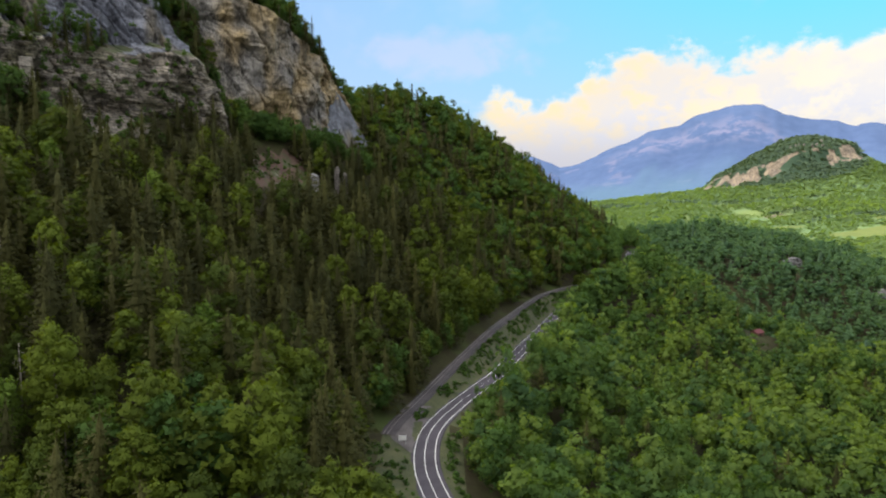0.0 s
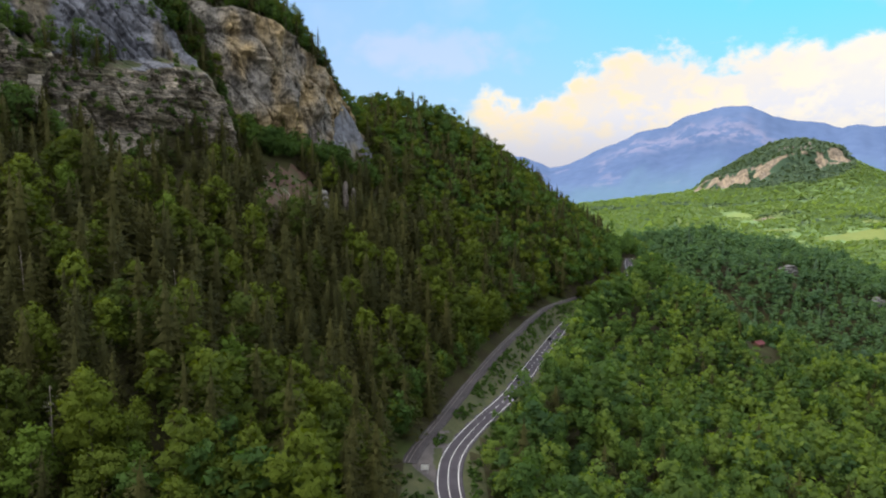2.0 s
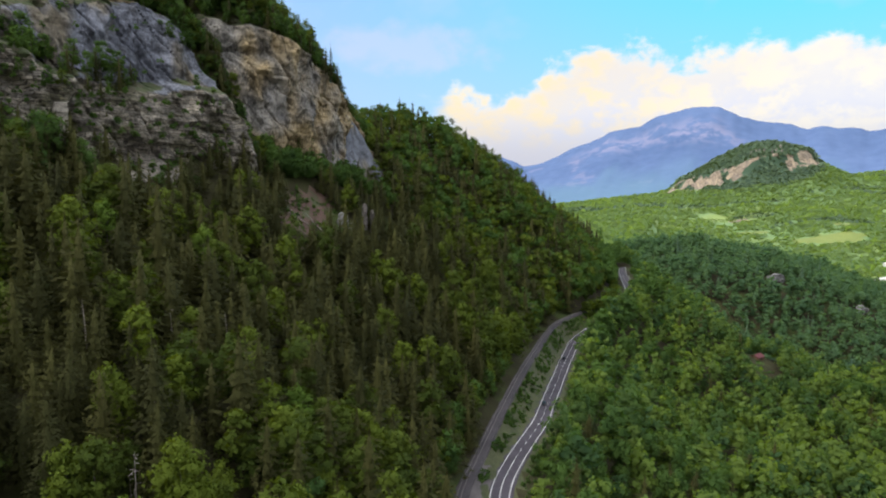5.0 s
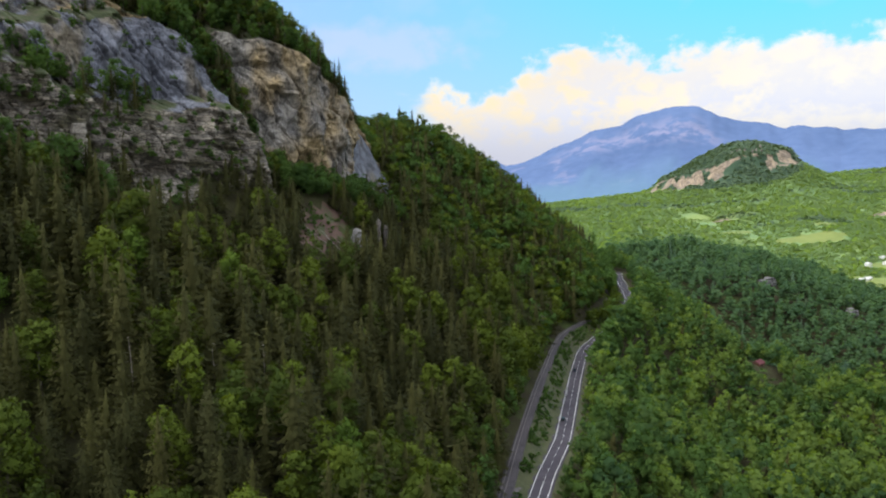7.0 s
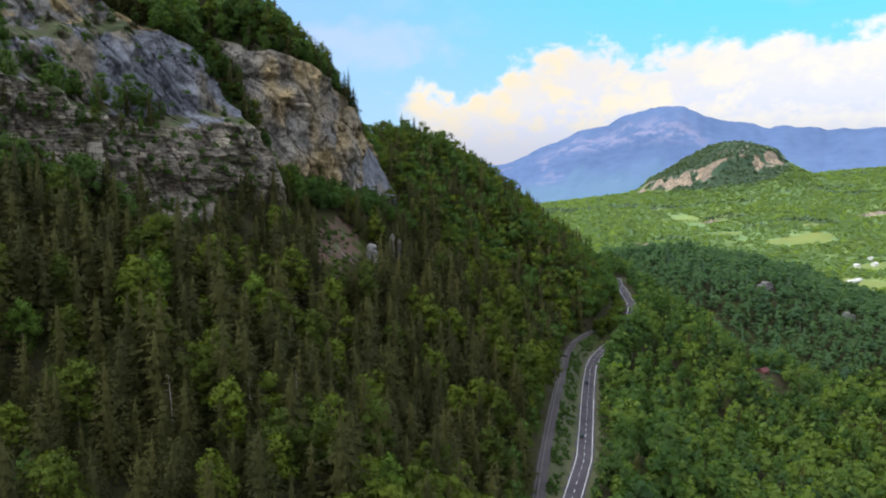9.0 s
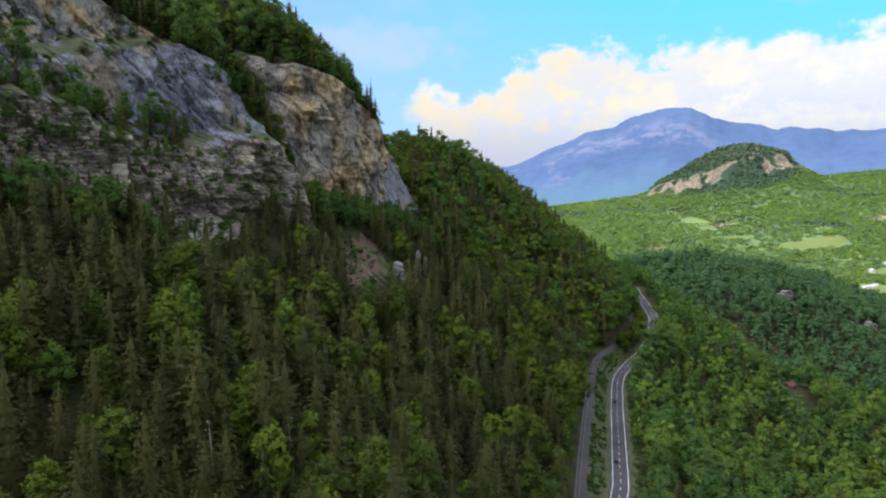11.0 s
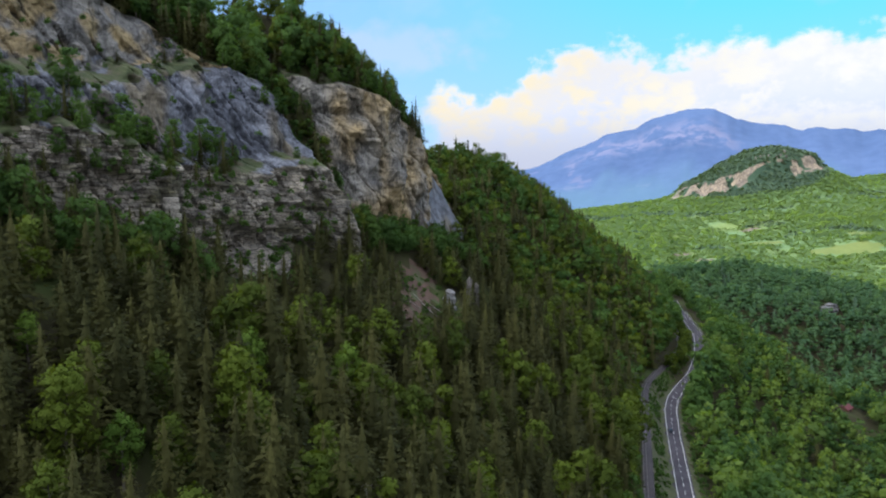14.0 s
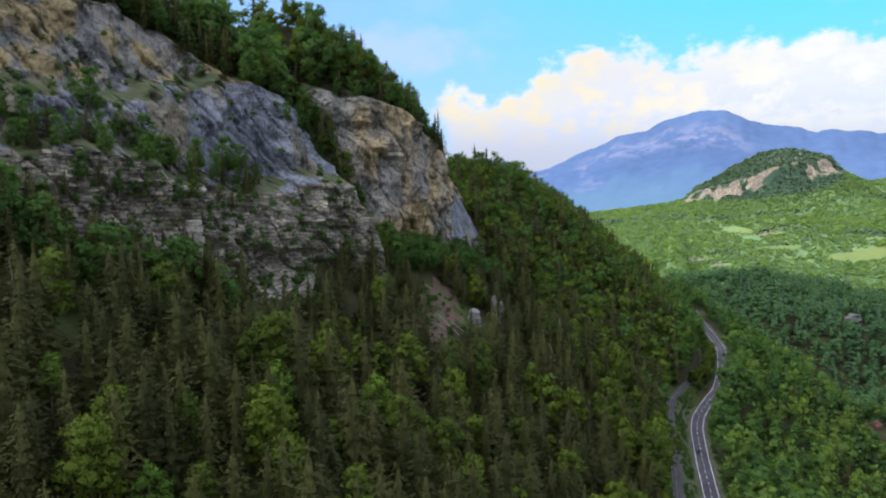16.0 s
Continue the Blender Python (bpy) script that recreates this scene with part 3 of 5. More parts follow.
# ---------------------------------------------------------------- cliffs
def rough_rock(a, z, beds, seed):
    """Relief out of the face: hard and soft beds, buttresses, cracks."""
    dip = z + 0.10 * a + 3.0 * fbm(a / 22, z / 30, 3, seed)
    layer = np.tanh(3 * value_noise(dip / 1.3, a / 22, seed + 1)) + 0.7 * np.tanh(3 * value_noise(dip / 0.8, a / 5, seed + 2))
    bed = np.floor(dip / 1.6)
    layer = layer + 0.9 * np.tanh(4 * value_noise(a / 2.6 + bed * 3.7, bed * 1.9, seed + 8))
    big = fbm(a / 15, z / 24, 4, seed + 3)
    crack = -np.exp(-(fbm((a + 0.5 * z) / 9, z / 34, 3, seed + 4) / 0.05) ** 2)
    facet = np.abs(fbm((a - 0.35 * z) / 12, (z + 0.3 * a) / 16, 3, seed + 6))
    block = 2.2 * np.tanh(5 * value_noise((a - 0.55 * z) / 9, (z + 0.35 * a) / 13, seed + 11)) + 0.6 * np.tanh(5 * value_noise((a + 0.7 * z) / 4.2, (z - 0.3 * a) / 5.5, seed + 12)) + 0.28 * np.tanh(4 * value_noise(a / 1.9, (z + 0.2 * a) / 1.5, seed + 13))
    return beds * layer + block * (0.55 + 1.1 * beds) + 5.0 * big + 2.4 * crack - 5.0 * facet + 0.7 * fbm(a / 1.8, z / 1.8, 2, seed + 5)


def cliff(name, a0, a1, z0, z1, face, rim, beds, seed, step, mats, label):
    """A wall of rock over a and height; above its rim it folds back onto the hill."""
    a, v = np.arange(a0, a1, step), np.arange(z0, z1, step)
    A, V = np.meshgrid(a, v, indexing="ij")
    R = rim(A) + 2.5 * fbm(A / 7, A * 0, 3, seed + 9)
    over = np.maximum(V - R, 0)
    Z = np.minimum(V, R)
    W = face(A, Z) + rough_rock(A, Z, beds(A, Z), seed) * np.exp(-over / 6) - over
    Z = Z + 0.35 * over
    X, Y = cliff_xy(A, W)
    ob = new(name, mesh_from(name, np.stack([X, Y, Z], -1).reshape(-1, 3), grid_faces(len(a), len(v)), mats, False))
    return tagged(ob, label, "cliff", kind="structure"), A, Z, over


west, CA, CZ, CO = cliff("cliff_1", -105, 86, 104, 240, left_face, left_rim, lambda a, z: 0.10 + 0.30 * (1 - sstep(-6, 6, z - terrace_line(a))), 11, 0.7, [M_ROCK, M_GRASS, M_BANDED, M_UPPER], "layered grey limestone cliff with wooded ledges")


def west_kinds():
    terrace, ledge = terrace_line(CA), ledge_line(CA)
    n = fbm(CA / 8, CZ / 5, 3, 91)
    kind = np.where(CZ < terrace - 1 + 3 * n, 2, np.where(CZ > ledge + 2, 3, 0))
    kind = np.where((np.abs(CZ - terrace - 1.5) < 1.6 + 5 * n + 1.2 * (CA < 15)) | ((np.abs(CZ - ledge) < 2.6 + 8 * n) & (CA < 40)) | (CO > 1.5), 1, kind)
    return kind[:-1, :-1].ravel().astype(np.int32)


west.data.polygons.foreach_set("material_index", west_kinds())
east_wall, CA, CZ, CO = cliff("cliff_2", 80, 222, 96, 215, right_face, right_rim, lambda a, z: 0.16 + 0.0 * a, 37, 0.8, [M_WARMROCK, M_GRASS], "pale limestone cliff with orange stains")
east_wall.data.polygons.foreach_set("material_index", np.where(CO > 1.5, 1, 0)[:-1, :-1].ravel().astype(np.int32))


# ---------------------------------------------------------------- far mountain
def mountain():
    """Limestone mountain that closes the valley, its distance haze coloured in."""
    az = np.linspace(radians(2), radians(62), 320)
    u = np.linspace(0, 1, 64)
    AZ, UU = np.meshgrid(az, u, indexing="ij")
    deg = np.degrees(AZ)
    crest = np.interp(deg, [2, 6.5, 8.4, 9.6, 10.7, 12.1, 14.8, 17.0, 17.6, 20.0, 21.3, 23.4, 24.9, 26.0, 27.6, 28.9, 30.4, 32.2, 33.1, 36.0, 38, 46, 62], [1.2, 2.2, 1.95, 1.5, 1.0, 1.3, 2.5, 3.4, 3.85, 4.35, 5.0, 5.65, 5.85, 5.7, 4.9, 4.5, 4.4, 3.9, 4.0, 3.65, 3.7, 3.4, 3.0])
    crest = crest + 0.17 * fbm(deg / 1.0, deg * 0, 5, 8)
    dist = 4750 - 1300 * (1 - UU) + 70 * fbm(deg / 3, UU * 3, 3, 6)
    h = 115 + 4750 * np.tan(np.radians(crest)) * UU ** 1.25 - 160 * (1 - UU) + 16 * fbm(deg / 1.1, UU * 7, 5, 14) * UU * (1 - UU) * 3
    x, y = -65 + dist * np.sin(AZ), 20 + dist * np.cos(AZ)
    # blue of the haze goes straight into the base colour
    mat = material("haze_blue_slopes", (0.058, 0.104, 0.225), (0.098, 0.156, 0.305), 0.0022, 0.016, bump=0.2, spread=0.5)
    t = mat.node_tree
    add = nodes_of(t)
    bs = next(n for n in t.nodes if n.type == "BSDF_PRINCIPLED")
    noise = add("ShaderNodeTexNoise", Vector=add("ShaderNodeNewGeometry").outputs["Position"], Scale=0.009, Detail=5.0, Roughness=0.62).outputs["Fac"]
    mask = add("ShaderNodeMath", {"operation": "MULTIPLY"}, i0=add("ShaderNodeAttribute", {"attribute_name": "bare"}).outputs["Fac"], i1=add("ShaderNodeMapRange", {"interpolation_type": "SMOOTHSTEP"}, Value=noise, From_Min=0.44, From_Max=0.58).outputs[0]).outputs[0]
    stone = add("ShaderNodeMix", {"data_type": "RGBA"}, i0=mask)
    t.links.new(bs.inputs["Base Color"].links[0].from_socket, stone.inputs[6])
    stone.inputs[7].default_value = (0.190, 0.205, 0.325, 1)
    # paler green-blue towards the foot: thicker haze mixed in as colour
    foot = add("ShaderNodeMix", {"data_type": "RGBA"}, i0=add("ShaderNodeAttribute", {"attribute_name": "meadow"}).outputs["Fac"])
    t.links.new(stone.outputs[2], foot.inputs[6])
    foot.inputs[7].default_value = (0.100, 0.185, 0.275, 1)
    t.links.new(foot.outputs[2], bs.inputs["Base Color"])
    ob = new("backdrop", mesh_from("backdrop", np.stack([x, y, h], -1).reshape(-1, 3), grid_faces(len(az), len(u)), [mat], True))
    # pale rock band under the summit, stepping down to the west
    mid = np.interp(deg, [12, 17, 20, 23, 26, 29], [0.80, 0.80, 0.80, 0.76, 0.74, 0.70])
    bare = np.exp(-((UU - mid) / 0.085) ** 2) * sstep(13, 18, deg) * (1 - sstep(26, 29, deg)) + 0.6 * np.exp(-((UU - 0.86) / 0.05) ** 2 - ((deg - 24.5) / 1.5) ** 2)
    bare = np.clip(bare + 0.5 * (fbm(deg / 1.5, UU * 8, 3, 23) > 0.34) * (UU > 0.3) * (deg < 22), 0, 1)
    # haze mask, fullest at the foot and broken by noise
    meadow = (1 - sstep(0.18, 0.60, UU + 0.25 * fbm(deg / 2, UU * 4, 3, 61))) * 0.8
    ob.data.attributes.new("meadow", "FLOAT", "POINT").data.foreach_set("value", meadow.astype(np.float32).ravel())
    ob.data.attributes.new("bare", "FLOAT", "POINT").data.foreach_set("value", bare.astype(np.float32).ravel())
    return tagged(ob, "limestone mountain closing the valley, coloured blue for its haze", "mountain", kind="structure")


mountain()


# ---------------------------------------------------------------- trees
def leaf_blades(rng, centre, normal, size, along=None, slim=0.78, shade=None):
    """One three-cornered leaf spray for each centre, with the way it faces: n x 4 x 3. along: the way it points."""
    n = len(centre)
    t = np.cross(normal, rng.normal(size=(n, 3))) if along is None else along + 0.35 * rng.normal(size=(n, 3))
    t /= np.linalg.norm(t, axis=1)[:, None] + 1e-9
    b = np.cross(normal, t)
    b /= np.linalg.norm(b, axis=1)[:, None] + 1e-9
    s = size[:, None] * rng.uniform(0.7, 1.2, (3, n, 1))
    rows = [centre + 1.25 * t * s[0], centre - 0.6 * t * s[1] + slim * b * s[1], centre - 0.6 * t * s[2] - slim * b * s[2]]
    return np.stack(rows + [normal if shade is None else shade], 1)


BALL = {}


def ball(rings, sides):
    """Triangles of a unit ball, n x 3 x 3."""
    if (rings, sides) not in BALL:
        th = np.linspace(0, math.pi, rings + 1)
        ph = np.arange(sides + 1) * 2 * math.pi / sides
        p = np.array([[[math.sin(t) * math.cos(f), math.sin(t) * math.sin(f), math.cos(t)] for f in ph] for t in th])
        tri = []
        for i in range(rings):
            for k in range(sides):
                if i > 0:
                    tri.append([p[i, k], p[i + 1, k], p[i, k + 1]])
                if i < rings - 1:
                    tri.append([p[i, k + 1], p[i + 1, k], p[i + 1, k + 1]])
        BALL[(rings, sides)] = np.array(tri)
    return BALL[(rings, sides)]


def broadleaf_crown(rng, clumps, size, height=18.0, width=4.2, lobes=9, full=1.0, heart=(4, 6), flat=(0.70, 1.05), puff=0.0):
    """Fine leaf sprays over the dense rounded boughs of an egg-shaped crown."""
    f = np.sort(rng.uniform(0.26, 0.90, lobes))[::-1]
    f[0] = 0.90
    spread = np.sqrt(np.clip(1 - ((f - 0.46) / 0.50) ** 2, 0.02, 1))
    ang = np.cumsum(rng.uniform(1.9, 2.9, lobes))
    out = width * 0.74 * spread * rng.uniform(0.45, 1.05, lobes) * (1.15 - 0.45 * f)
    c = np.stack([out * np.cos(ang), out * np.sin(ang), f * height], 1)
    c[0, :2] *= 0.3
    r = full * width * (0.17 + 0.20 * spread) * rng.uniform(0.75, 1.25, lobes)
    tall = rng.uniform(*flat, lobes)
    which = rng.choice(lobes, clumps, p=r ** 2 / np.sum(r ** 2))
    d = rng.normal(size=(clumps, 3))
    d[:, 2] += 0.35
    d /= np.linalg.norm(d, axis=1)[:, None]
    p = c[which] + d * (r[which] * rng.uniform(0.72, 1.16, clumps))[:, None] * np.stack([np.ones(clumps), np.ones(clumps), tall[which]], 1)
    nrm = d + 0.45 * rng.normal(size=(clumps, 3))
    nrm /= np.linalg.norm(nrm, axis=1)[:, None]
    mid = np.array([0, 0, 0.45 * height])
    whole = (p - mid) / np.linalg.norm(p - mid, axis=1)[:, None]
    leaves = leaf_blades(rng, p, nrm, size * rng.uniform(0.6, 1.3, clumps), shade=(0.42 - 0.17 * puff) * d + (0.55 + 0.25 * puff) * whole + (0.22 - 0.12 * puff) * nrm)
    # dense inner boughs that the sprays stand on
    if not heart:
        return leaves
    tri = ball(*heart)
    inner = []
    for k in range(lobes):
        jag = 0.62 * (1 + 0.10 * np.sin(tri[..., 0] * 5 + k) * np.cos(tri[..., 1] * 4 - k))
        v = c[k] + tri * jag[..., None] * r[k] * np.array([1, 1, tall[k]])
        m = v.mean(1)
        w = (m - mid) / np.linalg.norm(m - mid, axis=1)[:, None]
        inner.append(np.concatenate([v, ((0.42 - 0.17 * puff) * tri.mean(1) + (0.55 + 0.25 * puff) * w)[:, None]], 1))
    return np.concatenate([leaves] + inner)


def conifer_crown(rng, sprays, size, height=22.0, width=3.3, heart=10):
    """Sprays of needles on tiers of drooping boughs round a spire."""
    tiers = int(height / 1.25)
    f = 1 - np.sqrt(rng.uniform(0.0, 1.0, sprays)) * 0.98
    tier = np.floor(f * tiers)
    inside = f * tiers - tier
    lean = rng.uniform(0.72, 1.22, (tiers + 1, 9))
    ang = rng.uniform(0, 2 * math.pi, sprays)
    bough = lean[tier.astype(int), (ang / (2 * math.pi) * 9).astype(int) % 9]
    reach = (width * (1 - tier / tiers) ** 0.80 + 0.12) * bough
    part_out = np.sqrt(rng.uniform(0.16, 1.0, sprays))
    r = reach * part_out
    z = height * (0.08 + 0.92 * (tier + 0.8) / tiers) - 0.38 * r + inside * 0.8
    p = np.stack([r * np.cos(ang), r * np.sin(ang), z], 1)
    nrm = np.stack([np.cos(ang) * 0.8, np.sin(ang) * 0.8, np.full(sprays, 0.75)], 1) + 0.4 * rng.normal(size=(sprays, 3))
    nrm /= np.linalg.norm(nrm, axis=1)[:, None]
    tip = np.array([[[0.2, 0, height * 0.95], [-0.12, 0.16, height * 0.95], [0, 0, height * 1.06]], [[0, 0.2, height * 0.93], [0.1, -0.18, height * 0.93], [0, 0, height * 1.04]]])
    tip = np.concatenate([tip, np.array([[[0.0, -0.7, 0.7]], [[-0.7, 0.0, 0.7]]])], 1)
    flank = np.stack([np.cos(ang), np.sin(ang), 0.05 + 0.85 * f], 1)
    out = np.stack([np.cos(ang), np.sin(ang), np.full(sprays, -0.30)], 1)
    sides = [leaf_blades(rng, p, nrm, size * rng.uniform(0.6, 1.3, sprays) * (1.15 - 0.5 * f), out, 0.55, 0.85 * flank + 0.22 * nrm), tip]
    # dense inner skirts of the boughs, one under the other
    a = np.arange(8) * math.pi / 4 + 0.3
    for k in range(heart):
        lo, hi = 0.07 + 0.86 * k / heart, 0.07 + 0.86 * (k + 1.5) / heart
        rad = 0.44 * width * (1 - lo) ** 0.70 * rng.uniform(0.85, 1.15, 8)
        foot = np.stack([rad * np.cos(a), rad * np.sin(a), height * lo - 0.2 * rad], 1)
        peak = np.broadcast_to(np.array([0, 0, height * min(hi, 0.98)]), foot.shape)
        tri = np.stack([foot, np.roll(foot, -1, 0), peak], 1)
        way = np.stack([np.cos(a + 0.39), np.sin(a + 0.39), np.full(8, 0.05 + 0.85 * lo)], 1)
        sides.append(np.concatenate([tri, way[:, None]], 1))
    return np.concatenate(sides)


def leaves_mesh(name, leaves, mat, tint=None):
    """A crown's mesh; tint: a tone for each leaf, or None where the object gives it."""
    n = len(leaves)
    me = mesh_from(name, leaves[:, :3].reshape(-1, 3), np.arange(3 * n).reshape(n, 3), [mat], True)
    face = leaves[:, 3] / (np.linalg.norm(leaves[:, 3], axis=1)[:, None] + 1e-9)
    me.attributes.new("custom_normal", "FLOAT_VECTOR", "POINT").data.foreach_set("vector", np.repeat(face, 3, 0).astype(np.float32).ravel())
    at = me.attributes.new("tint", "FLOAT", "FACE")
    at.data.foreach_set("value", np.full(n, -1.0, np.float32) if tint is None else tint.astype(np.float32))
    return me


def tube(points, radii, sides=6):
    """Tapered tube along points: verts and quads."""
    pts, v = np.array(points, float), []
    for p, r in zip(pts, radii):
        for k in range(sides):
            a = 2 * math.pi * k / sides
            v.append(p + [r * math.cos(a), r * math.sin(a), 0])
    f = []
    for i in range(len(pts) - 1):
        for k in range(sides):
            j = (k + 1) % sides
            f.append([i * sides + k, i * sides + j, (i + 1) * sides + j, (i + 1) * sides + k])
    return np.array(v), np.array(f)


def trunk_mesh(name, rng, height, radius, limbs, mat):
    v, f = tube([(0, 0, -1.5), (0.05, 0, height * 0.3), (0.1, 0.1, height * 0.6), (0, 0, height * 0.95)], [radius, radius * 0.8, radius * 0.5, radius * 0.08])
    vs, fs, n = [v], [f], len(v)
    for _ in range(limbs):
        z, ang, ln = height * rng.uniform(0.3, 0.8), rng.uniform(0, 6.28), height * rng.uniform(0.1, 0.2)
        d = np.array([math.cos(ang), math.sin(ang), 0.8])
        b = np.array([0, 0, z])
        v, f = tube([b, b + d * ln * 0.5, b + d * ln], [radius * 0.35, radius * 0.22, radius * 0.05], 4)
        vs.append(v), fs.append(f + n)
        n += len(v)
    return mesh_from(name, np.concatenate(vs), np.concatenate(fs), [mat])


rng = np.random.default_rng(5)


def in_sight(x, y):
    """A generous wedge of land that the flight looks over."""
    az0 = np.degrees(np.arctan2(x, y + 30))
    az1 = np.degrees(np.arctan2(x + 104, y - 30))
    return (az1 > -37) & (az0 < 42) & (y > 50)


def below_start(x, y):
    """Land under the start of the flight, and close behind it."""
    return (y > -110) & (x > -330) & (x < 200) & ~in_sight(x, y) & (y < 120)


def scatter(x0, x1, y0, y1, step):
    xs, ys = np.arange(x0, x1, step), np.arange(y0, y1, step)
    x, y = [g.ravel() for g in np.meshgrid(xs, ys)]
    return x + rng.uniform(-0.48, 0.48, x.size) * step, y + rng.uniform(-0.48, 0.48, y.size) * step


def near_curve(x, y, curve):
    """Sideways distance to a curve."""
    d = np.full(x.shape, 1e9)
    for px, py in curve[::2]:
        d = np.minimum(d, np.hypot(x - px, y - py))
    return d


# bright maples that stand out of the wood: place, height of the top
LANDMARKS = [(-96.3, 181.2, 64.4), (-152.9, 181.7, 96.5), (-178.0, 197.0, 111.0), (-73.5, 139.0, 40.5), (-66.0, 184.0, 53.0), (-137.0, 236.5, 101.0), (-111.5, 258.0, 91.0), (-92.1, 134.4, 47.0)]


def place_forest():
    """Where trees stand: denser on the mountain side, wider crowns below the road."""
    xl, yl = scatter(-420, 260, -110, 1010, 7.3)
    xr, yr = scatter(-20, 760, -110, 1010, 7.7)
    xe, ye = scatter(-300, -20, 70, 340, 4.5)
    late = np.arange(len(xl) + len(xe)) >= len(xl)
    xl, yl = np.concatenate([xl, xe]), np.concatenate([yl, ye])
    ql, s_l = to_qs(xl, yl)
    qr, s_r = to_qs(xr, yr)
    kl = s_l > np.where(ql < -32, np.interp(ql, ROAD_Q, ROAD_S) + 8, np.interp(ql, RAIL_Q, RAIL_S))
    kr = s_r < np.interp(qr, ROAD_Q, ROAD_S)
    x, y = np.concatenate([xl[kl], xr[kr]]), np.concatenate([yl[kl], yr[kr]])
    ok = in_sight(x, y) | below_start(x, y)
    late = np.concatenate([late[kl], np.zeros(kr.sum(), bool)])[ok]
    x, y = x[ok], y[ok]
    q, s = to_qs(x, y)
    sr, sl = np.interp(q, ROAD_Q, ROAD_S), np.interp(q, RAIL_Q, RAIL_S)
    z = ground(x, y)
    slope = np.hypot(ground(x + 2, y) - z, ground(x, y + 2) - z) / 2
    crest = (x + 63) * -0.755 + (y - 556) * 0.655
    left, right = s > np.where(q < -32, sr + 8, sl), s < sr
    by_road, by_rail = near_curve(x, y, ROAD), near_curve(x, y, RAIL)
    ok = (crest < 30) & (y < 900) & (by_road > np.where(right, np.where((y > 130) & (y < 212), 16.0, np.where((y > 212) & (y < 230), 9.5, np.where((y >= 230) & (y < 335), 15.0, np.where((y > 205) & (y < 462), 9.5, np.where(y > 605, 8.5, 5.8))))), np.where((y > 135) & (y < 214), 21, np.where(y < 236, 13, 9)))) & (by_rail > np.where(q < -32, 0, 4.0))
    ok &= slope < np.where((cliff_axes(x, y)[0] > 58) & (cliff_axes(x, y)[0] < 104) & (cliff_axes(x, y)[1] < -20), 2.6, 1.5)
    ok &= np.hypot(x - 240, y - 499) > 10.5
    ok &= (np.hypot((x - 380) / 13, (y - 717) / 22) > 1) & (np.hypot((x - 456) / 12, (y - 682) / 20) > 1)
    ok &= np.hypot((x + 62) / 9, (y - 358) / 10) > 1
    ok &= np.hypot((x + 13) / 8, (y - 231) / 11) > 1
    ok &= np.hypot((x + 16) / 10, (y - 214) / 15) > 1
    for lx, ly, _ in LANDMARKS:
        ok &= np.hypot(x - lx, y - ly) > 5.5
    a, w = cliff_axes(x, y)
    ok &= np.hypot((a - 105 + 1.0 * (w - 25)) / 15.5, (w - 36) / 22) > 1
    ok &= ~((a > 94) & (a < 188) & (w < 8) & (w > -14) & (rng.uniform(size=x.size) < 0.25))
    ok &= ~bare_foot(a, w, 1.0)
    down, over = (x - 240) * -0.43 + (y - 499) * -0.90, (x - 240) * 0.90 + (y - 499) * -0.43
    ok &= ~((down > -6) & (down < 56) & (np.abs(over) < 14 - 0.1 * down))
    # young trees only where the wood has left a gap
    for i in np.flatnonzero(ok & late):
        near = ok & (np.abs(x - x[i]) < 6.4) & (np.abs(y - y[i]) < 6.4) & (~late | (np.arange(x.size) < i))
        ok[i] = not np.any(np.hypot(x[near] - x[i], y[near] - y[i]) < 6.4)
    return x[ok], y[ok], z[ok], left[ok], s[ok], q[ok]


FX, FY, FZ, FLEFT, FS, FQ = place_forest()
dist = np.min([np.hypot(np.hypot(FX - ex, FY - ey), FZ - ez) for ex, ey, ez in ((0, 0, 85), (-56, 10, 117), (-104, 53, 150))], axis=0)
dist = dist + 1000 * below_start(FX, FY)
wood = 0.60 * fbm(FX / 38, FY / 38, 3, 21) + rng.normal(0, 0.34, FX.size)
# spruce on the middle of the mountain side, leafy trees at its foot, on the far end and below the road
spruce = FLEFT & (wood + 0.30 * sstep(12, 55, FS) - 0.42 * sstep(40, 190, FQ) - 0.12 * (1 - sstep(-140, -60, FQ)) - 0.30 * sstep(165, 190, FZ) - 0.30 * sstep(105, 150, FZ) * (FQ > 70) - 0.08 * (1 - sstep(30, 60, FS)) * (FQ < -15) > np.where(FQ < 60, -0.11, -0.09))
spruce |= ~FLEFT & (wood > 0.62)
bright = rng.uniform(size=FX.size) < np.where(FLEFT, 0.90 - 0.45 * sstep(110, 220, FQ), 0.34 + 0.35 * sstep(30, 110, np.interp(FQ, ROAD_Q, ROAD_S) - FS) + 0.9 * np.clip(fbm(FX / 55, FY / 55, 2, 47), -0.3, 0.5)) + 0.3 * (wood < -0.3)
thin = spruce & FLEFT & (rng.uniform(size=FX.size) < 0.06)
species = np.where(spruce, 0, np.where(bright, 2, 1))
FX, FY, FZ, FLEFT, FS, FQ, dist, species = [v[~thin] for v in (FX, FY, FZ, FLEFT, FS, FQ, dist, species)]
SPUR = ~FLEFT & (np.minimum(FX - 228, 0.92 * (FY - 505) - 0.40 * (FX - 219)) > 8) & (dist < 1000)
MATS = [M_SPRUCE, M_BEECH, M_LIME]
NAMES = ["spruce", "beech", "maple"]
LABELS = ["dark spruce on the mountain slope", "green beech tree in spring leaf", "young broadleaf tree with bright yellow-green leaves"]


def tree_size(n=None):
    """Growth of trees: mostly full-grown, some small, a few tall."""
    return np.clip(rng.normal(0.95, 0.19, n), 0.5, 1.42)


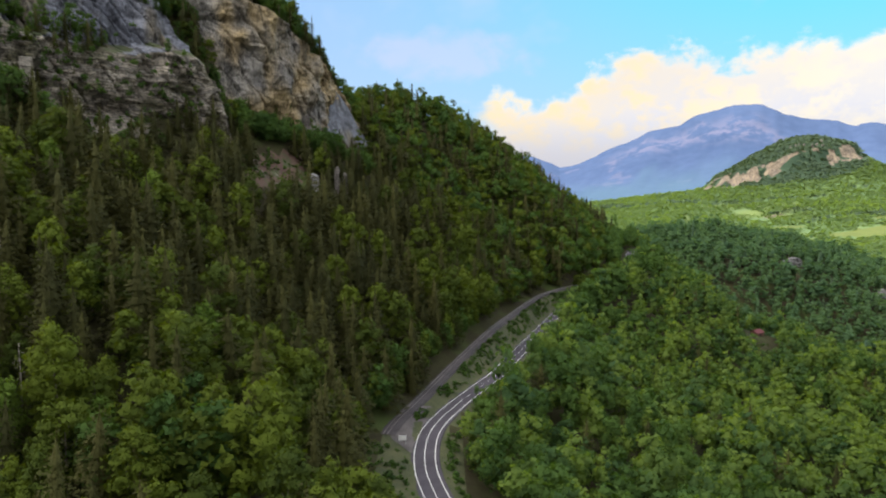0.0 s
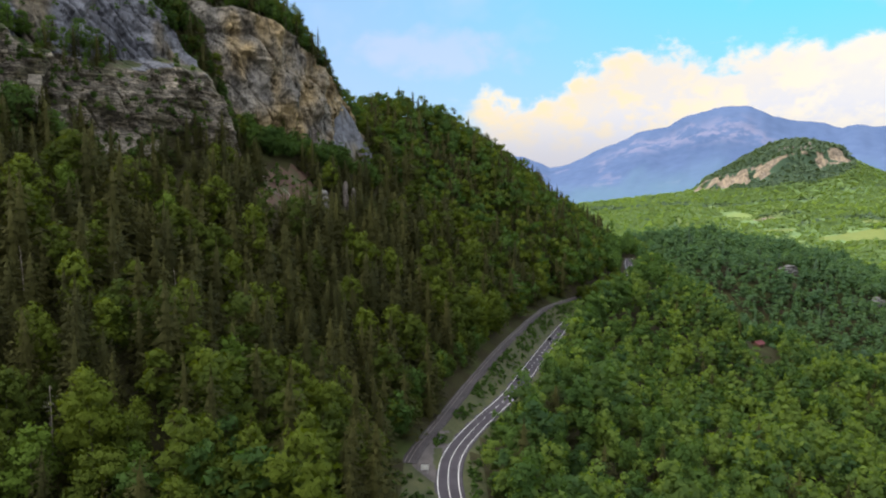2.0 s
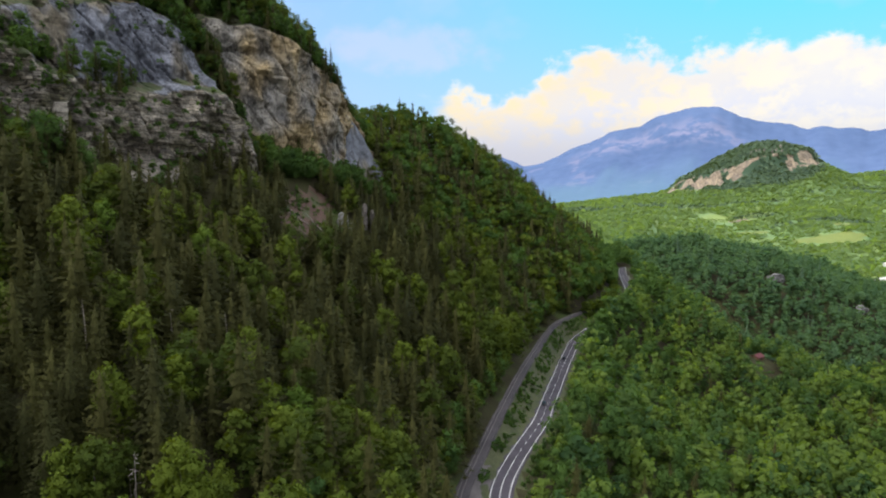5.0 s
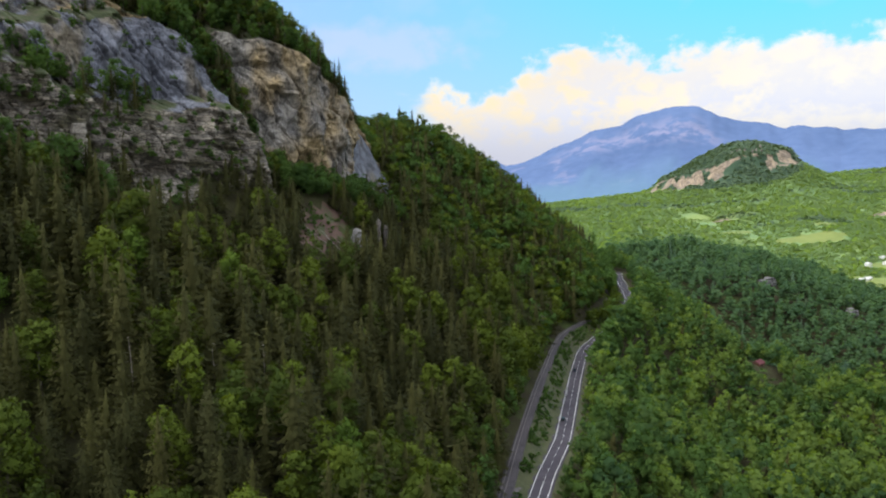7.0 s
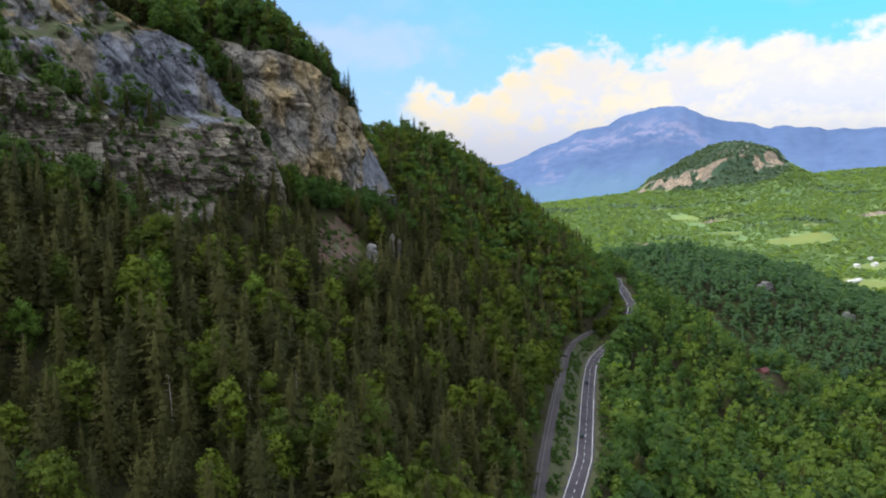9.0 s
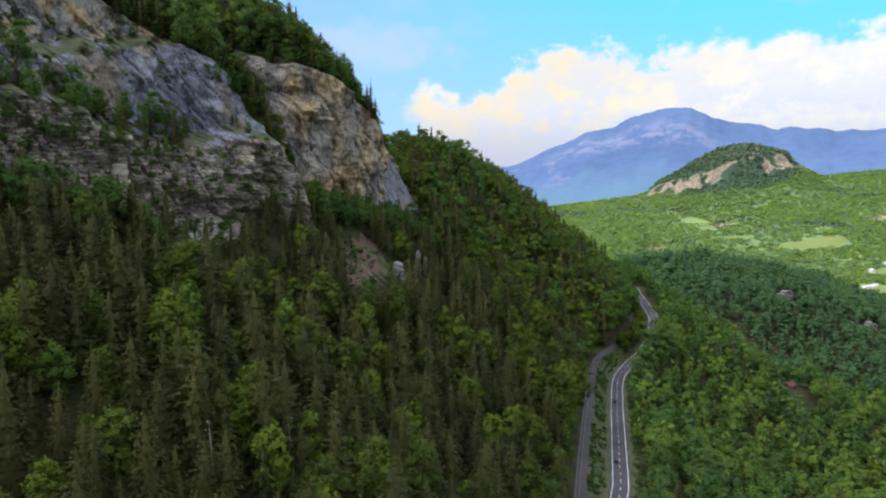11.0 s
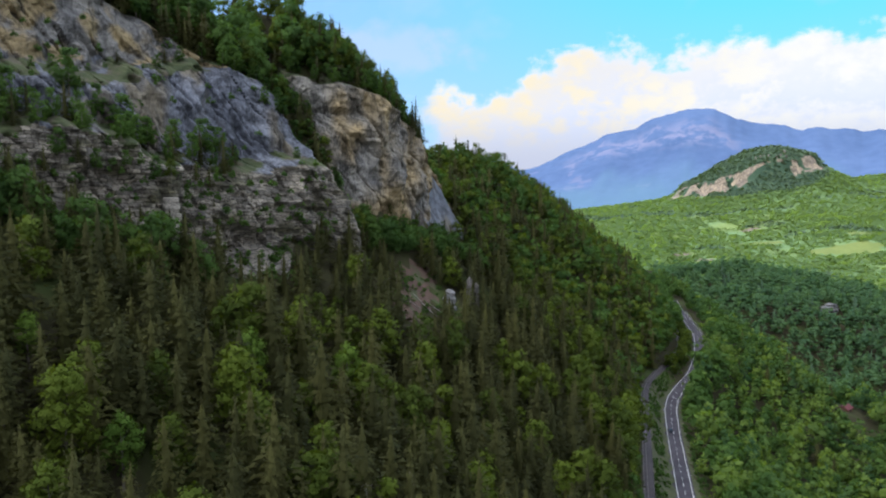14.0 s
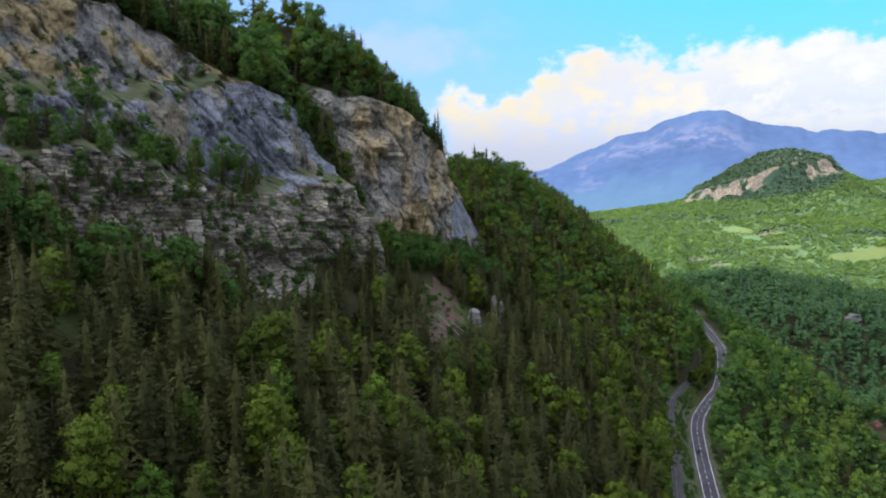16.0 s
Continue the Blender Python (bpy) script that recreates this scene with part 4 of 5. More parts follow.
def grown():
    """How tall the wood grows: lower just under the cliffs and on the crest."""
    a, w = cliff_axes(FX, FY)
    low = sstep(-130, -100, a) * (1 - sstep(190, 220, a)) * (1 - sstep(20, 55, w))
    crest = sstep(-45, -5, (FX + 63) * -0.755 + (FY - 556) * 0.655)
    under = 1 - 0.42 * sstep(92, 98, a) * (1 - sstep(184, 192, a)) * (1 - sstep(8, 22, w)) * (w > -20)
    return under * (1 + 0.26 * fbm(FX / 26, FY / 26, 3, 83)) * np.where(FLEFT, 1.27 - np.maximum(0.34 * low, 0.16 * crest), 1.0)


STAND = grown()


def crown_kit(level, domed=False):
    """Crowns of each species at one fineness: list of leaf arrays. domed: wide closed crowns of the lower wood."""
    kit = []
    for sp in range(3):
        row = []
        for k in range(4):
            if sp == 0:
                row.append(conifer_crown(rng, [1500, 470, 90, 100][level], [0.35, 0.61, 1.2, 1.25][level], height=rng.uniform(15, 19.5), width=rng.uniform(3.6, 4.7), heart=[9, 8, 4, 5][level]))
            elif domed:
                row.append(broadleaf_crown(rng, [1500, 400, 60, 105][level], [0.40, 0.60, 1.2, 0.95][level], height=rng.uniform(14.5, 20), width=rng.uniform(3.9, 5.0), lobes=[20, 10, 5, 6][level], full=[1.2, 1.3, 1.6, 1.55][level], heart=[(2, 6), (2, 5), (2, 4), (2, 4)][level], flat=(0.75, 1.1), puff=1.0))
            else:
                row.append(broadleaf_crown(rng, [1600, 520, 85, 150][level], [0.31, 0.53, 1.1, 0.9][level], height=rng.uniform(14.5, 18.5), width=rng.uniform(3.8, 5.0), lobes=[26, 16, 6, 9][level], full=[1.0, 1.08, 1.40, 1.30][level], heart=[(2, 6), (2, 5), (2, 4), (2, 4)][level]))
        kit.append(row)
    return kit


KITS = [crown_kit(0), crown_kit(1), crown_kit(2), crown_kit(3)]
DOMES = [None, crown_kit(1, True), crown_kit(2, True), crown_kit(3, True)]
order = np.argsort(dist)
own = np.zeros(FX.size, bool)
own[order[:380]] = True
models = []
for sp in range(3):
    row = []
    for k in range(4):
        tree = tagged(new(NAMES[sp]), LABELS[sp], "tree", "trees of the wood")
        part("trunk", trunk_mesh("trunk", rng, [13.5, 14, 13][sp], [0.28, 0.30, 0.22][sp], 0 if sp == 0 else 6, M_BARK), tree)
        part("crown", leaves_mesh("crown", KITS[0][sp][k], MATS[sp]), tree)
        row.append([tree, 0])
    models.append(row)
for i in np.flatnonzero(own):
    kind = models[species[i]][int(rng.integers(0, 4))]
    sc = float(tree_size()) * 1.04 * float(STAND[i])
    slim = 1.06 if FLEFT[i] else (1.0 if species[i] == 0 else 1.08)
    m = pose(FX[i], FY[i], FZ[i] - 0.3, rng.uniform(-3, 3), rng.uniform(-3, 3), rng.uniform(0, 360))
    tree = kind[0] if kind[1] == 0 else copy_thing(kind[0], m)
    tree.matrix_basis = m
    tree.scale = (sc * slim * float(rng.uniform(0.85, 1.15)), sc * slim * float(rng.uniform(0.85, 1.15)), sc)
    kind[1] += 1


stand_out = tagged(new("maple"), "tall maple with bright yellow-green spring leaves", "tree", "trees of the wood")
part("trunk", trunk_mesh("trunk", rng, 15, 0.30, 6, M_BARK), stand_out)
part("crown", leaves_mesh("crown", KITS[0][2][1], M_MAPLE), stand_out)
for k, (x, y, top) in enumerate(LANDMARKS):
    base = float(ground(x, y))
    sc = min(max((top - base) / 16.4, 0.8), 1.5)
    m = pose(x, y, base - 0.3, 0, 0, 70 * k)
    tree = stand_out if k == 0 else copy_thing(stand_out, m)
    tree.matrix_basis = m
    tree.scale = (1.12 * sc, 1.05 * sc, sc)


def joined(name, x, y, z, kits, mat, label, scale=1.0, broad=1.0):
    """Many crowns in one mesh, each with its own size, turn and tone."""
    if not len(x):
        return
    pick = rng.integers(0, len(kits), len(x))
    blocks, tints = [], []
    for k, leaves in enumerate(kits):
        sel = np.flatnonzero(pick == k)
        ang = rng.uniform(0, 2 * math.pi, len(sel))
        sc = tree_size(len(sel)) * np.broadcast_to(scale, len(x))[sel]
        c, sn = np.cos(ang)[:, None, None], np.sin(ang)[:, None, None]
        size = np.ones((len(sel), 4, 1)) * sc[:, None, None]
        size[:, 3] = 1.0
        p = leaves[None] * size[:, None]
        wx = broad * rng.uniform(0.85, 1.2, len(sel))[:, None, None]
        vx, vy = (p[..., 0] * c - p[..., 1] * sn) * wx, (p[..., 0] * sn + p[..., 1] * c) * wx
        vx[:, :, :3] += x[sel][:, None, None]
        vy[:, :, :3] += y[sel][:, None, None]
        vz_ = p[..., 2].copy()
        vz_[:, :, :3] += z[sel][:, None, None] - 0.3
        blocks.append(np.stack([vx, vy, vz_], -1).reshape(-1, 4, 3))
        tints.append(np.repeat(rng.uniform(0, 1, len(sel)), len(leaves)))
    tagged(new(name, leaves_mesh(name, np.concatenate(blocks), mat, np.concatenate(tints))), label, "forest", kind="stuff")


def upward(kit, share):
    """Crowns of a closed canopy, which face the sky more than their sides."""
    out = [k.copy() for k in kit]
    for k in out:
        k[:, 3] = k[:, 3] * (1 - share) + np.array([0, 0, share])
    return out


WOODS = ["dense dark spruce wood on a steep slope", "dense green beech wood", "bright green young broadleaf wood"]
for sp in range(3):
    for side, reach, broad in ((FLEFT, 385, 1.08), (~FLEFT, 330, 1.08)):
        for level, lo, hi in ((1, 0, reach), (2 if side is FLEFT else 3, reach, 720), (2, 720, 5000)):
            sel = ~own & (species == sp) & (dist >= lo) & (dist < hi) & ~SPUR & side
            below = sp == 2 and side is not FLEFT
            joined("linden_wood" if below else NAMES[sp] + "_wood", FX[sel], FY[sel], FZ[sel], upward(DOMES[level][sp], 0.10) if side is not FLEFT else KITS[level][sp], M_LIT_YOUNG if below else MATS[sp], "yellow-green broadleaf wood below the road, light added in its leaf colour" if below else WOODS[sp], 1.06 * STAND[sel], broad)
# the far spur's trees take the haze-tinted needles and leaves
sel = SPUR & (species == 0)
joined("fir_wood", FX[sel], FY[sel], FZ[sel], KITS[3][0], M_HAZE_SPRUCE, "spruce wood on the far spur, blue-green with haze in its colour", STAND[sel], 1.2)
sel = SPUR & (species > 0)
joined("ash_wood", FX[sel], FY[sel], FZ[sel], upward(DOMES[3][1], 0.20), M_HAZE_BROADLEAF, "broadleaf wood on the far spur, cool green with haze in its colour", STAND[sel], 1.15)

# far woods of the valley
vx, vy = scatter(150, 2400, 960, 2750, 11)
nx_, ny_ = scatter(960, 1490, 2140, 2600, 13)
vx, vy = np.concatenate([vx, nx_]), np.concatenate([vy, ny_])
keep = in_sight(vx, vy) & ~knoll_rock(vx, vy + 8) & ~knoll_rock(vx, vy) & ((fbm(vx / 120, vy / 120, 3, 77) > -0.52) | ((np.hypot(vx - 1225, vy - 2400) < 330) & (rng.uniform(size=vx.size) < 0.95)))
for fx, fy, fw, fh, _ in FIELDS:
    keep &= np.hypot((vx - fx) / fw, (vy - fy) / fh) > 1.05
vx, vy = vx[keep], vy[keep]
vz = ground(vx, vy) - 5.0
far_kit = [broadleaf_crown(rng, 13, 3.1, height=10.5, width=6.6, lobes=4, full=1.3, heart=None, flat=(0.8, 1.2)) for _ in range(5)]
far_kit = upward(far_kit, 0.92)
knoll = (np.hypot((vx - 1225) / 260, (vy - 2400) / 250) < 0.95) | (fbm(vx / 190, vy / 70, 3, 41) > 0.36)
joined("knoll_wood", vx[knoll], vy[knoll], vz[knoll], far_kit, M_DIM, "darker green wood on the far knoll and in the valley, haze mixed into its colour", 1.0, 1.2)
vx, vy, vz = vx[~knoll], vy[~knoll], vz[~knoll]
joined("valley_wood", vx, vy, vz, far_kit, M_FARWOOD, "far green woods of the valley, lightened with haze in the colour", 1.0, 1.3)


# shrubs on the bank between railway and road, and along the road's lower edge
bq, bs_ = rng.uniform(-15, 330, 900), rng.uniform(0, 1, 900)
b_lo, b_hi = np.interp(bq, ROAD_Q, ROAD_S) + 6.5, np.interp(bq, RAIL_Q, RAIL_S) - 4.0
bs_ = b_lo + (b_hi - b_lo) * bs_
keep = (b_hi - b_lo > 1.0) & (fbm(bq / 14, bs_ / 6, 2, 55) + rng.normal(0, 0.1, 900) > -0.08)
lq = rng.uniform(-60, 330, 420)
ls = np.interp(lq, ROAD_Q, ROAD_S) - rng.uniform(6.5, 11, 420)
vq = rng.uniform(-80, -42, 90)
vs = np.interp(vq, ROAD_Q, ROAD_S) + rng.uniform(6.5, 22, 90)
sx, sy = to_xy(np.concatenate([bq[keep], lq, vq]), np.concatenate([bs_[keep], ls, vs]))
fq = rng.uniform(262, 390, 110)
fs_ = np.interp(fq, ROAD_Q, ROAD_S) + 7.5 + rng.uniform(0, 1, 110) * np.maximum(np.interp(fq, RAIL_Q, RAIL_S) - np.interp(fq, ROAD_Q, ROAD_S) - 9.5, 0)
fx_, fy_ = to_xy(fq, fs_)
joined("maple_wood", fx_, fy_, ground(fx_, fy_), KITS[2][2], M_LIME, "low bright trees between road and railway", 0.50, 1.2)
# taller trees that close the view of the far bends
tq = np.concatenate([rng.uniform(385, 560, 70), rng.uniform(196, 232, 26), rng.uniform(536, 630, 40), rng.uniform(445, 560, 30)])
ts = np.where(tq > 300, np.interp(tq, ROAD_Q, ROAD_S) + 12 + rng.uniform(0, 6, 166), np.interp(tq, ROAD_Q, ROAD_S) - rng.uniform(10.5, 17, 166))
ts[96:136] = np.interp(tq[96:136], ROAD_Q, ROAD_S) + rng.uniform(-8, 14, 40)
ts[136:] = np.interp(tq[136:], RAIL_Q, RAIL_S) + rng.uniform(-5, 5, 30)
tx, ty = to_xy(tq, ts)
joined("beech_wood", tx, ty, ground(tx, ty), KITS[3][1], M_BEECH, "tall green beech trees beside the far bends", 1.1)
# trees close to the road's lower edge, which hide its middle bends
for q0, q1, count, near, far, grown in ((206, 236, 12, 7.0, 10.0, 0.55), (228, 338, 46, 7.0, 15.0, 0.92), (4, 34, 9, 7.5, 11.0, 0.46)):
    tq = rng.uniform(q0, q1, count)
    tx, ty = to_xy(tq, np.interp(tq, ROAD_Q, ROAD_S) - rng.uniform(near, far, count))
    joined("linden_wood", tx, ty, ground(tx, ty), DOMES[1][2], M_LIT_YOUNG, "yellow-green broadleaf trees along the lower edge of the road, light added in the colour", grown, 0.75)
# close wood on the hill above the cliffs
ta = rng.uniform(-60, 160, 210)
back = rng.uniform(3, 48, 210)
west_side = ta < 84
tw = np.where(west_side, left_face(ta, left_rim(ta)), right_face(ta, right_rim(ta))) - back
tx, ty = cliff_xy(ta, tw)
tz = ground(tx, ty)
up = tz > np.where(west_side, left_rim(ta), right_rim(ta)) - 3
for sp, chosen in ((0, up & (np.arange(210) % 2 == 0)), (1, up & (np.arange(210) % 2 == 1))):
    joined(NAMES[sp] + "_wood", tx[chosen], ty[chosen], tz[chosen], KITS[3][sp], MATS[sp], "mixed wood on the hill above the cliffs", 1.05)
# broadleaf trees on the steep ground under the eastern cliff
ta, tw = rng.uniform(93, 186, 64), rng.uniform(-2, 15, 64)
keep = ~((np.abs(ta - 148) < 5) & (tw > 4))
tx, ty = cliff_xy(ta[keep], tw[keep])
joined("beech_wood", tx, ty, ground(tx, ty), KITS[1][1], M_BEECH, "green beeches on the steep ground under the cliff", 0.66 + 0.2 * (tw[keep] > 7), 1.2)
# edge of the wood, close above the railway
tq = np.concatenate([np.arange(-30, 60, 4.5), np.arange(60, 250, 6.5)])
ts = np.interp(tq, RAIL_Q, RAIL_S) + rng.uniform(5.5, 9.5, len(tq))
tx, ty = to_xy(tq, ts)
odd = np.arange(len(tq)) % 2 == 1
joined("maple_wood", tx[odd], ty[odd], ground(tx[odd], ty[odd]), KITS[1][2], M_LIME, "bright maples at the edge of the wood above the railway", 0.85)
joined("beech_wood", tx[~odd], ty[~odd], ground(tx[~odd], ty[~odd]), KITS[1][1], M_BEECH, "green beeches at the edge of the wood above the railway", 0.9)
# low trees beside the lay-by, close to the railway
tx, ty = rng.uniform(-39, -27, 16), rng.uniform(203, 258, 16)
joined("maple_wood", tx, ty, ground(tx, ty), KITS[1][2], M_LIME, "low bright maples beside the lay-by", 0.72)
ta, back = rng.uniform(40, 104, 46), rng.uniform(12, 50, 46)
tx, ty = cliff_xy(ta, np.where(ta < 84, left_face(ta, left_rim(ta)), right_face(ta, right_rim(ta))) - back)
tz = ground(tx, ty)
up = tz > 178
joined("beech_wood", tx[up], ty[up], tz[up], KITS[3][1], M_BEECH, "tall beeches on the brow above the gully", 1.45)
# tall mixed trees under the western end of the cliffs
ta = rng.uniform(-108, -2, 60)
tx, ty = cliff_xy(ta, left_face(ta, 125.0) + rng.uniform(6, 20, 60) - 0.12 * np.maximum(-ta - 20, 0))
joined("spruce_wood", tx[:24], ty[:24], ground(tx[:24], ty[:24]), KITS[1][0], M_SPRUCE, "tall dark spruces under the cliff", 1.2)
joined("beech_wood", tx[24:], ty[24:], ground(tx[24:], ty[24:]), KITS[1][1], M_BEECH, "tall green beeches under the cliff", 1.2)
shrub_kit = [broadleaf_crown(rng, 70, 0.45, height=3.0, width=1.5, lobes=4, heart=None) for _ in range(4)]
joined("roadside_scrub", sx, sy, ground(sx, sy) - 0.7, shrub_kit, M_BEECH, "low green scrub on the road bank", 0.65, 1.25)

kx, ky = cliff_xy(rng.uniform(70, 130, 150), rng.uniform(16, 50, 150))
keep = fbm(kx / 7, ky / 7, 2, 88) > -0.25
joined("clearing_scrub", kx[keep], ky[keep], ground(kx[keep], ky[keep]) - 0.7, shrub_kit, M_BEECH, "low scrub on the bare clearing", 0.9)

# ---------------------------------------------------------------- trees on the ledges and in the gully of the cliffs
LEDGE_LABELS = ["small dark spruce clinging to a rock ledge", "leafy tree clinging to a rock ledge", "bright bush clinging to a rock ledge"]
ledge_models = []
for sp in range(3):
    tree = tagged(new(NAMES[sp]), LEDGE_LABELS[sp], "tree", "trees on the cliffs")
    part("trunk", trunk_mesh("trunk", rng, [13, 12.5, 12][sp], [0.26, 0.26, 0.2][sp], 0, M_BARK), tree)
    part("crown", leaves_mesh("crown", KITS[1][sp][0], [M_SPRUCE, M_BEECH, M_LIME][sp]), tree)
    ledge_models.append([tree, 0])


def plant(kind, x, y, z, scale, wide=1.0):
    model = ledge_models[kind]
    m = pose(x, y, z - 4.2 * scale, 0, 0, float(rng.uniform(0, 360)))
    t = model[0] if model[1] == 0 else copy_thing(model[0], m)
    model[1] += 1
    t.matrix_basis = m
    t.scale = (scale * wide * float(rng.uniform(0.85, 1.2)), scale * wide, scale)
    return t


def on_left(a, z, out, kinds, scale, wide):
    px, py = cliff_xy(a, float(left_face(a, z)) + out)
    plant(int(rng.choice(kinds)), px, py, z, scale, wide)


for a in np.arange(-80, 36, 3.8):
    a = a + float(rng.uniform(-1.5, 1.5))
    on_left(a, float(terrace_line(a)) + 2 + float(rng.uniform(-1, 6)), 2.0, [0, 1, 1, 1], float(rng.uniform(0.45, 0.95)), 0.92)
for a in np.arange(-78, 14, 5.0):
    on_left(a, float(terrace_line(a)) - float(rng.uniform(2, 14)), 2.0, [0, 1, 1, 2], float(rng.uniform(0.3, 0.7)), 1.15)
for a in np.arange(-70, 34, 7.0):
    on_left(a, float(ledge_line(a)) + 2 + float(rng.uniform(-2, 2)), 1.5, [1, 1, 0], float(rng.uniform(0.15, 0.5)), 1.3)
# the large trees of the ledges: along, height, growth
for a, z, size in ((-26, 173, 1.2), (-46, 164, 1.25), (-53, 168, 1.1), (-30, 158, 0.8), (-11, 158, 1.25), (-3, 155, 0.85), (7, 154, 0.95), (19, 154, 1.05), (24, 153, 0.9), (28, 155, 0.7), (-42, 160, 0.8), (-18, 156, 0.7), (58, 176, 0.6), (64, 172, 0.5), (62, 151, 0.45)):
    on_left(float(a), float(z) + 1.5, 2.0, [1], size, 1.12)
ca = np.concatenate([rng.uniform(-60, 74, 150), rng.uniform(-50, 66, 40)])
cz = np.concatenate([rng.uniform(116, 150, 150), rng.uniform(155, 205, 40)])
cx, cy = cliff_xy(ca, left_face(ca, cz) + 1.5)
fa, fw = rng.uniform(14, 50, 60), rng.uniform(4, 22, 60)
fx_, fy_ = cliff_xy(fa, fw)
cx, cy, cz = np.concatenate([cx, fx_]), np.concatenate([cy, fy_]), np.concatenate([cz, ground(fx_, fy_)])
joined("cliff_scrub", cx, cy, cz - 0.8, shrub_kit, M_BEECH, "low scrub clinging to the banded rock", 1.1)
for dx, dy, size in ((2.0, -8.0, 0.62), (6.5, -7.0, 0.55), (-3.0, -9.0, 0.66), (0.5, -13.0, 0.7)):
    px, py = -172.4 + dx, 282.5 + dy
    plant(1, px, py, float(ground(px, py)) + 4.2 * size - 0.3, size, 1.1)
for _ in range(80):
    w = float(rng.uniform(-64, 6))
    a = 86 + float(rng.normal(0, 3.2)) - 0.10 * (w + 20)
    px, py = cliff_xy(a, w)
    plant(int(rng.choice([0, 1, 1])), px, py, float(ground(px, py)) + 2, float(rng.uniform(0.4, 0.8)), 1.1)
# a lone thin spruce that stands out of the eastern rim
px, py = cliff_xy(163.0, float(right_face(163.0, 168.0)) - 1.5)
plant(0, px, py, 174.0, 1.1, 0.5)
# along both rims
for a in np.arange(-95, 206, 2.2):
    rim, face = (left_rim, left_face) if a < 82 else (right_rim, right_face)
    z = float(rim(a))
    if z < 150:
        continue
    back = float(rng.uniform(1.0, 12.0))
    px, py = cliff_xy(a, float(face(a, z)) - back)
    plant(int(rng.choice([0, 1, 1, 1])), px, py, z + 0.35 * back + 1.2, float(rng.uniform(0.5, 1.05)), 1.1)



# ---------------------------------------------------------------- rocks
M_PALE = material("pale_block", (0.22, 0.20, 0.175), (0.46, 0.42, 0.36), 0.5, 2.5, bump=0.8, cracks=0.6)
M_OUTCROP = material("outcrop_rock", (0.15, 0.148, 0.150), (0.27, 0.262, 0.262), 0.3, 1.8, bump=0.9, cracks=0.35)
M_GREYROCK = material("weathered_rock", (0.09, 0.080, 0.076), (0.22, 0.195, 0.18), 0.3, 1.8, bump=0.9, cracks=0.35)


def rock(name, x, y, z, wx, wy, h, mat, label, seed, turn=0.0, boxy=0.5):
    """A weathered rock: a squared-off dome with beds and joints, its foot in the ground."""
    nu, nv = 28, 18
    th, u = np.meshgrid(np.linspace(0, 2 * math.pi, nu, endpoint=False), np.linspace(0, 1, nv), indexing="ij")
    c, s = np.cos(th), np.sin(th)
    square = 1 / np.maximum(np.maximum(np.abs(c), np.abs(s)), 1e-6)
    rad = (1 - boxy) + boxy * square
    cap = 0.93 if boxy > 0.9 else 0.8
    prof = np.where(u < cap, 1 - 0.22 * u, (1 - 0.22 * u) * np.sqrt(np.clip(1 - ((u - cap) / (1 - cap)) ** 2, 0, 1)))
    n = 1 + 0.22 * fbm(th * 1.2 + 9, u * 4, 3, seed) + 0.16 * np.tanh(3 * value_noise(u * 11, th * 0.7, seed + 3))
    px, py, pz = wx * c * rad * prof * n, wy * s * rad * prof * n, h * (u * 1.1 - 0.1) * (1 + 0.06 * fbm(th, u * 3, 2, seed + 5))
    i = np.arange(nu * (nv - 1))
    a = i // (nv - 1) * nv + i % (nv - 1)
    bb = (i // (nv - 1) + 1) % nu * nv + i % (nv - 1)
    ob = new(name, mesh_from(name, np.stack([px, py, pz], -1).reshape(-1, 3), np.stack([a, bb, bb + 1, a + 1], 1), [mat], False))
    ob.matrix_world = pose(x, y, z, 0, 0, turn)
    return tagged(ob, label, "rock")


def rock_pillar(x, y, z, turn):
    """Squared stack of limestone beds, each a little out of line."""
    r = np.random.default_rng(3)
    verts, faces, h = [], [], -4.0
    while h < 13.0:
        thick = float(r.uniform(0.9, 2.1))
        wx, wy = 2.9 * float(r.uniform(0.82, 1.08)) - 0.02 * h, 2.5 * float(r.uniform(0.88, 1.08))
        ox, oy = r.uniform(-0.3, 0.3, 2)
        n = sum(len(v) for v in verts)
        ring = [(-1, -0.8), (-0.8, -1), (0.75, -1), (1, -0.7), (1, 0.8), (0.8, 1), (-0.8, 1), (-1, 0.75)]
        rows = [(h, 0.84), (h + 0.16, 1.0), (h + thick - 0.2, 0.98), (h + thick, 0.86)]
        verts.append(np.array([(ox + a * wx * k + r.uniform(-0.12, 0.12), oy + b * wy * k + r.uniform(-0.12, 0.12), hh) for hh, k in rows for a, b in ring]))
        faces += [[n + 8 * i + k, n + 8 * i + (k + 1) % 8, n + 8 * (i + 1) + (k + 1) % 8, n + 8 * (i + 1) + k] for i in range(3) for k in range(8)]
        faces += [[n + 24, n + 25, n + 26, n + 27], [n + 24, n + 27, n + 28, n + 31], [n + 28, n + 29, n + 30, n + 31]]
        h += thick
    ob = new("rock_pillar", mesh_from("rock_pillar", np.concatenate(verts), faces, [M_PALE]))
    ob.matrix_world = pose(x, y, z, 0, 0, turn)
    tagged(ob, "pale squared rock pillar before the banded cliff", "rock")


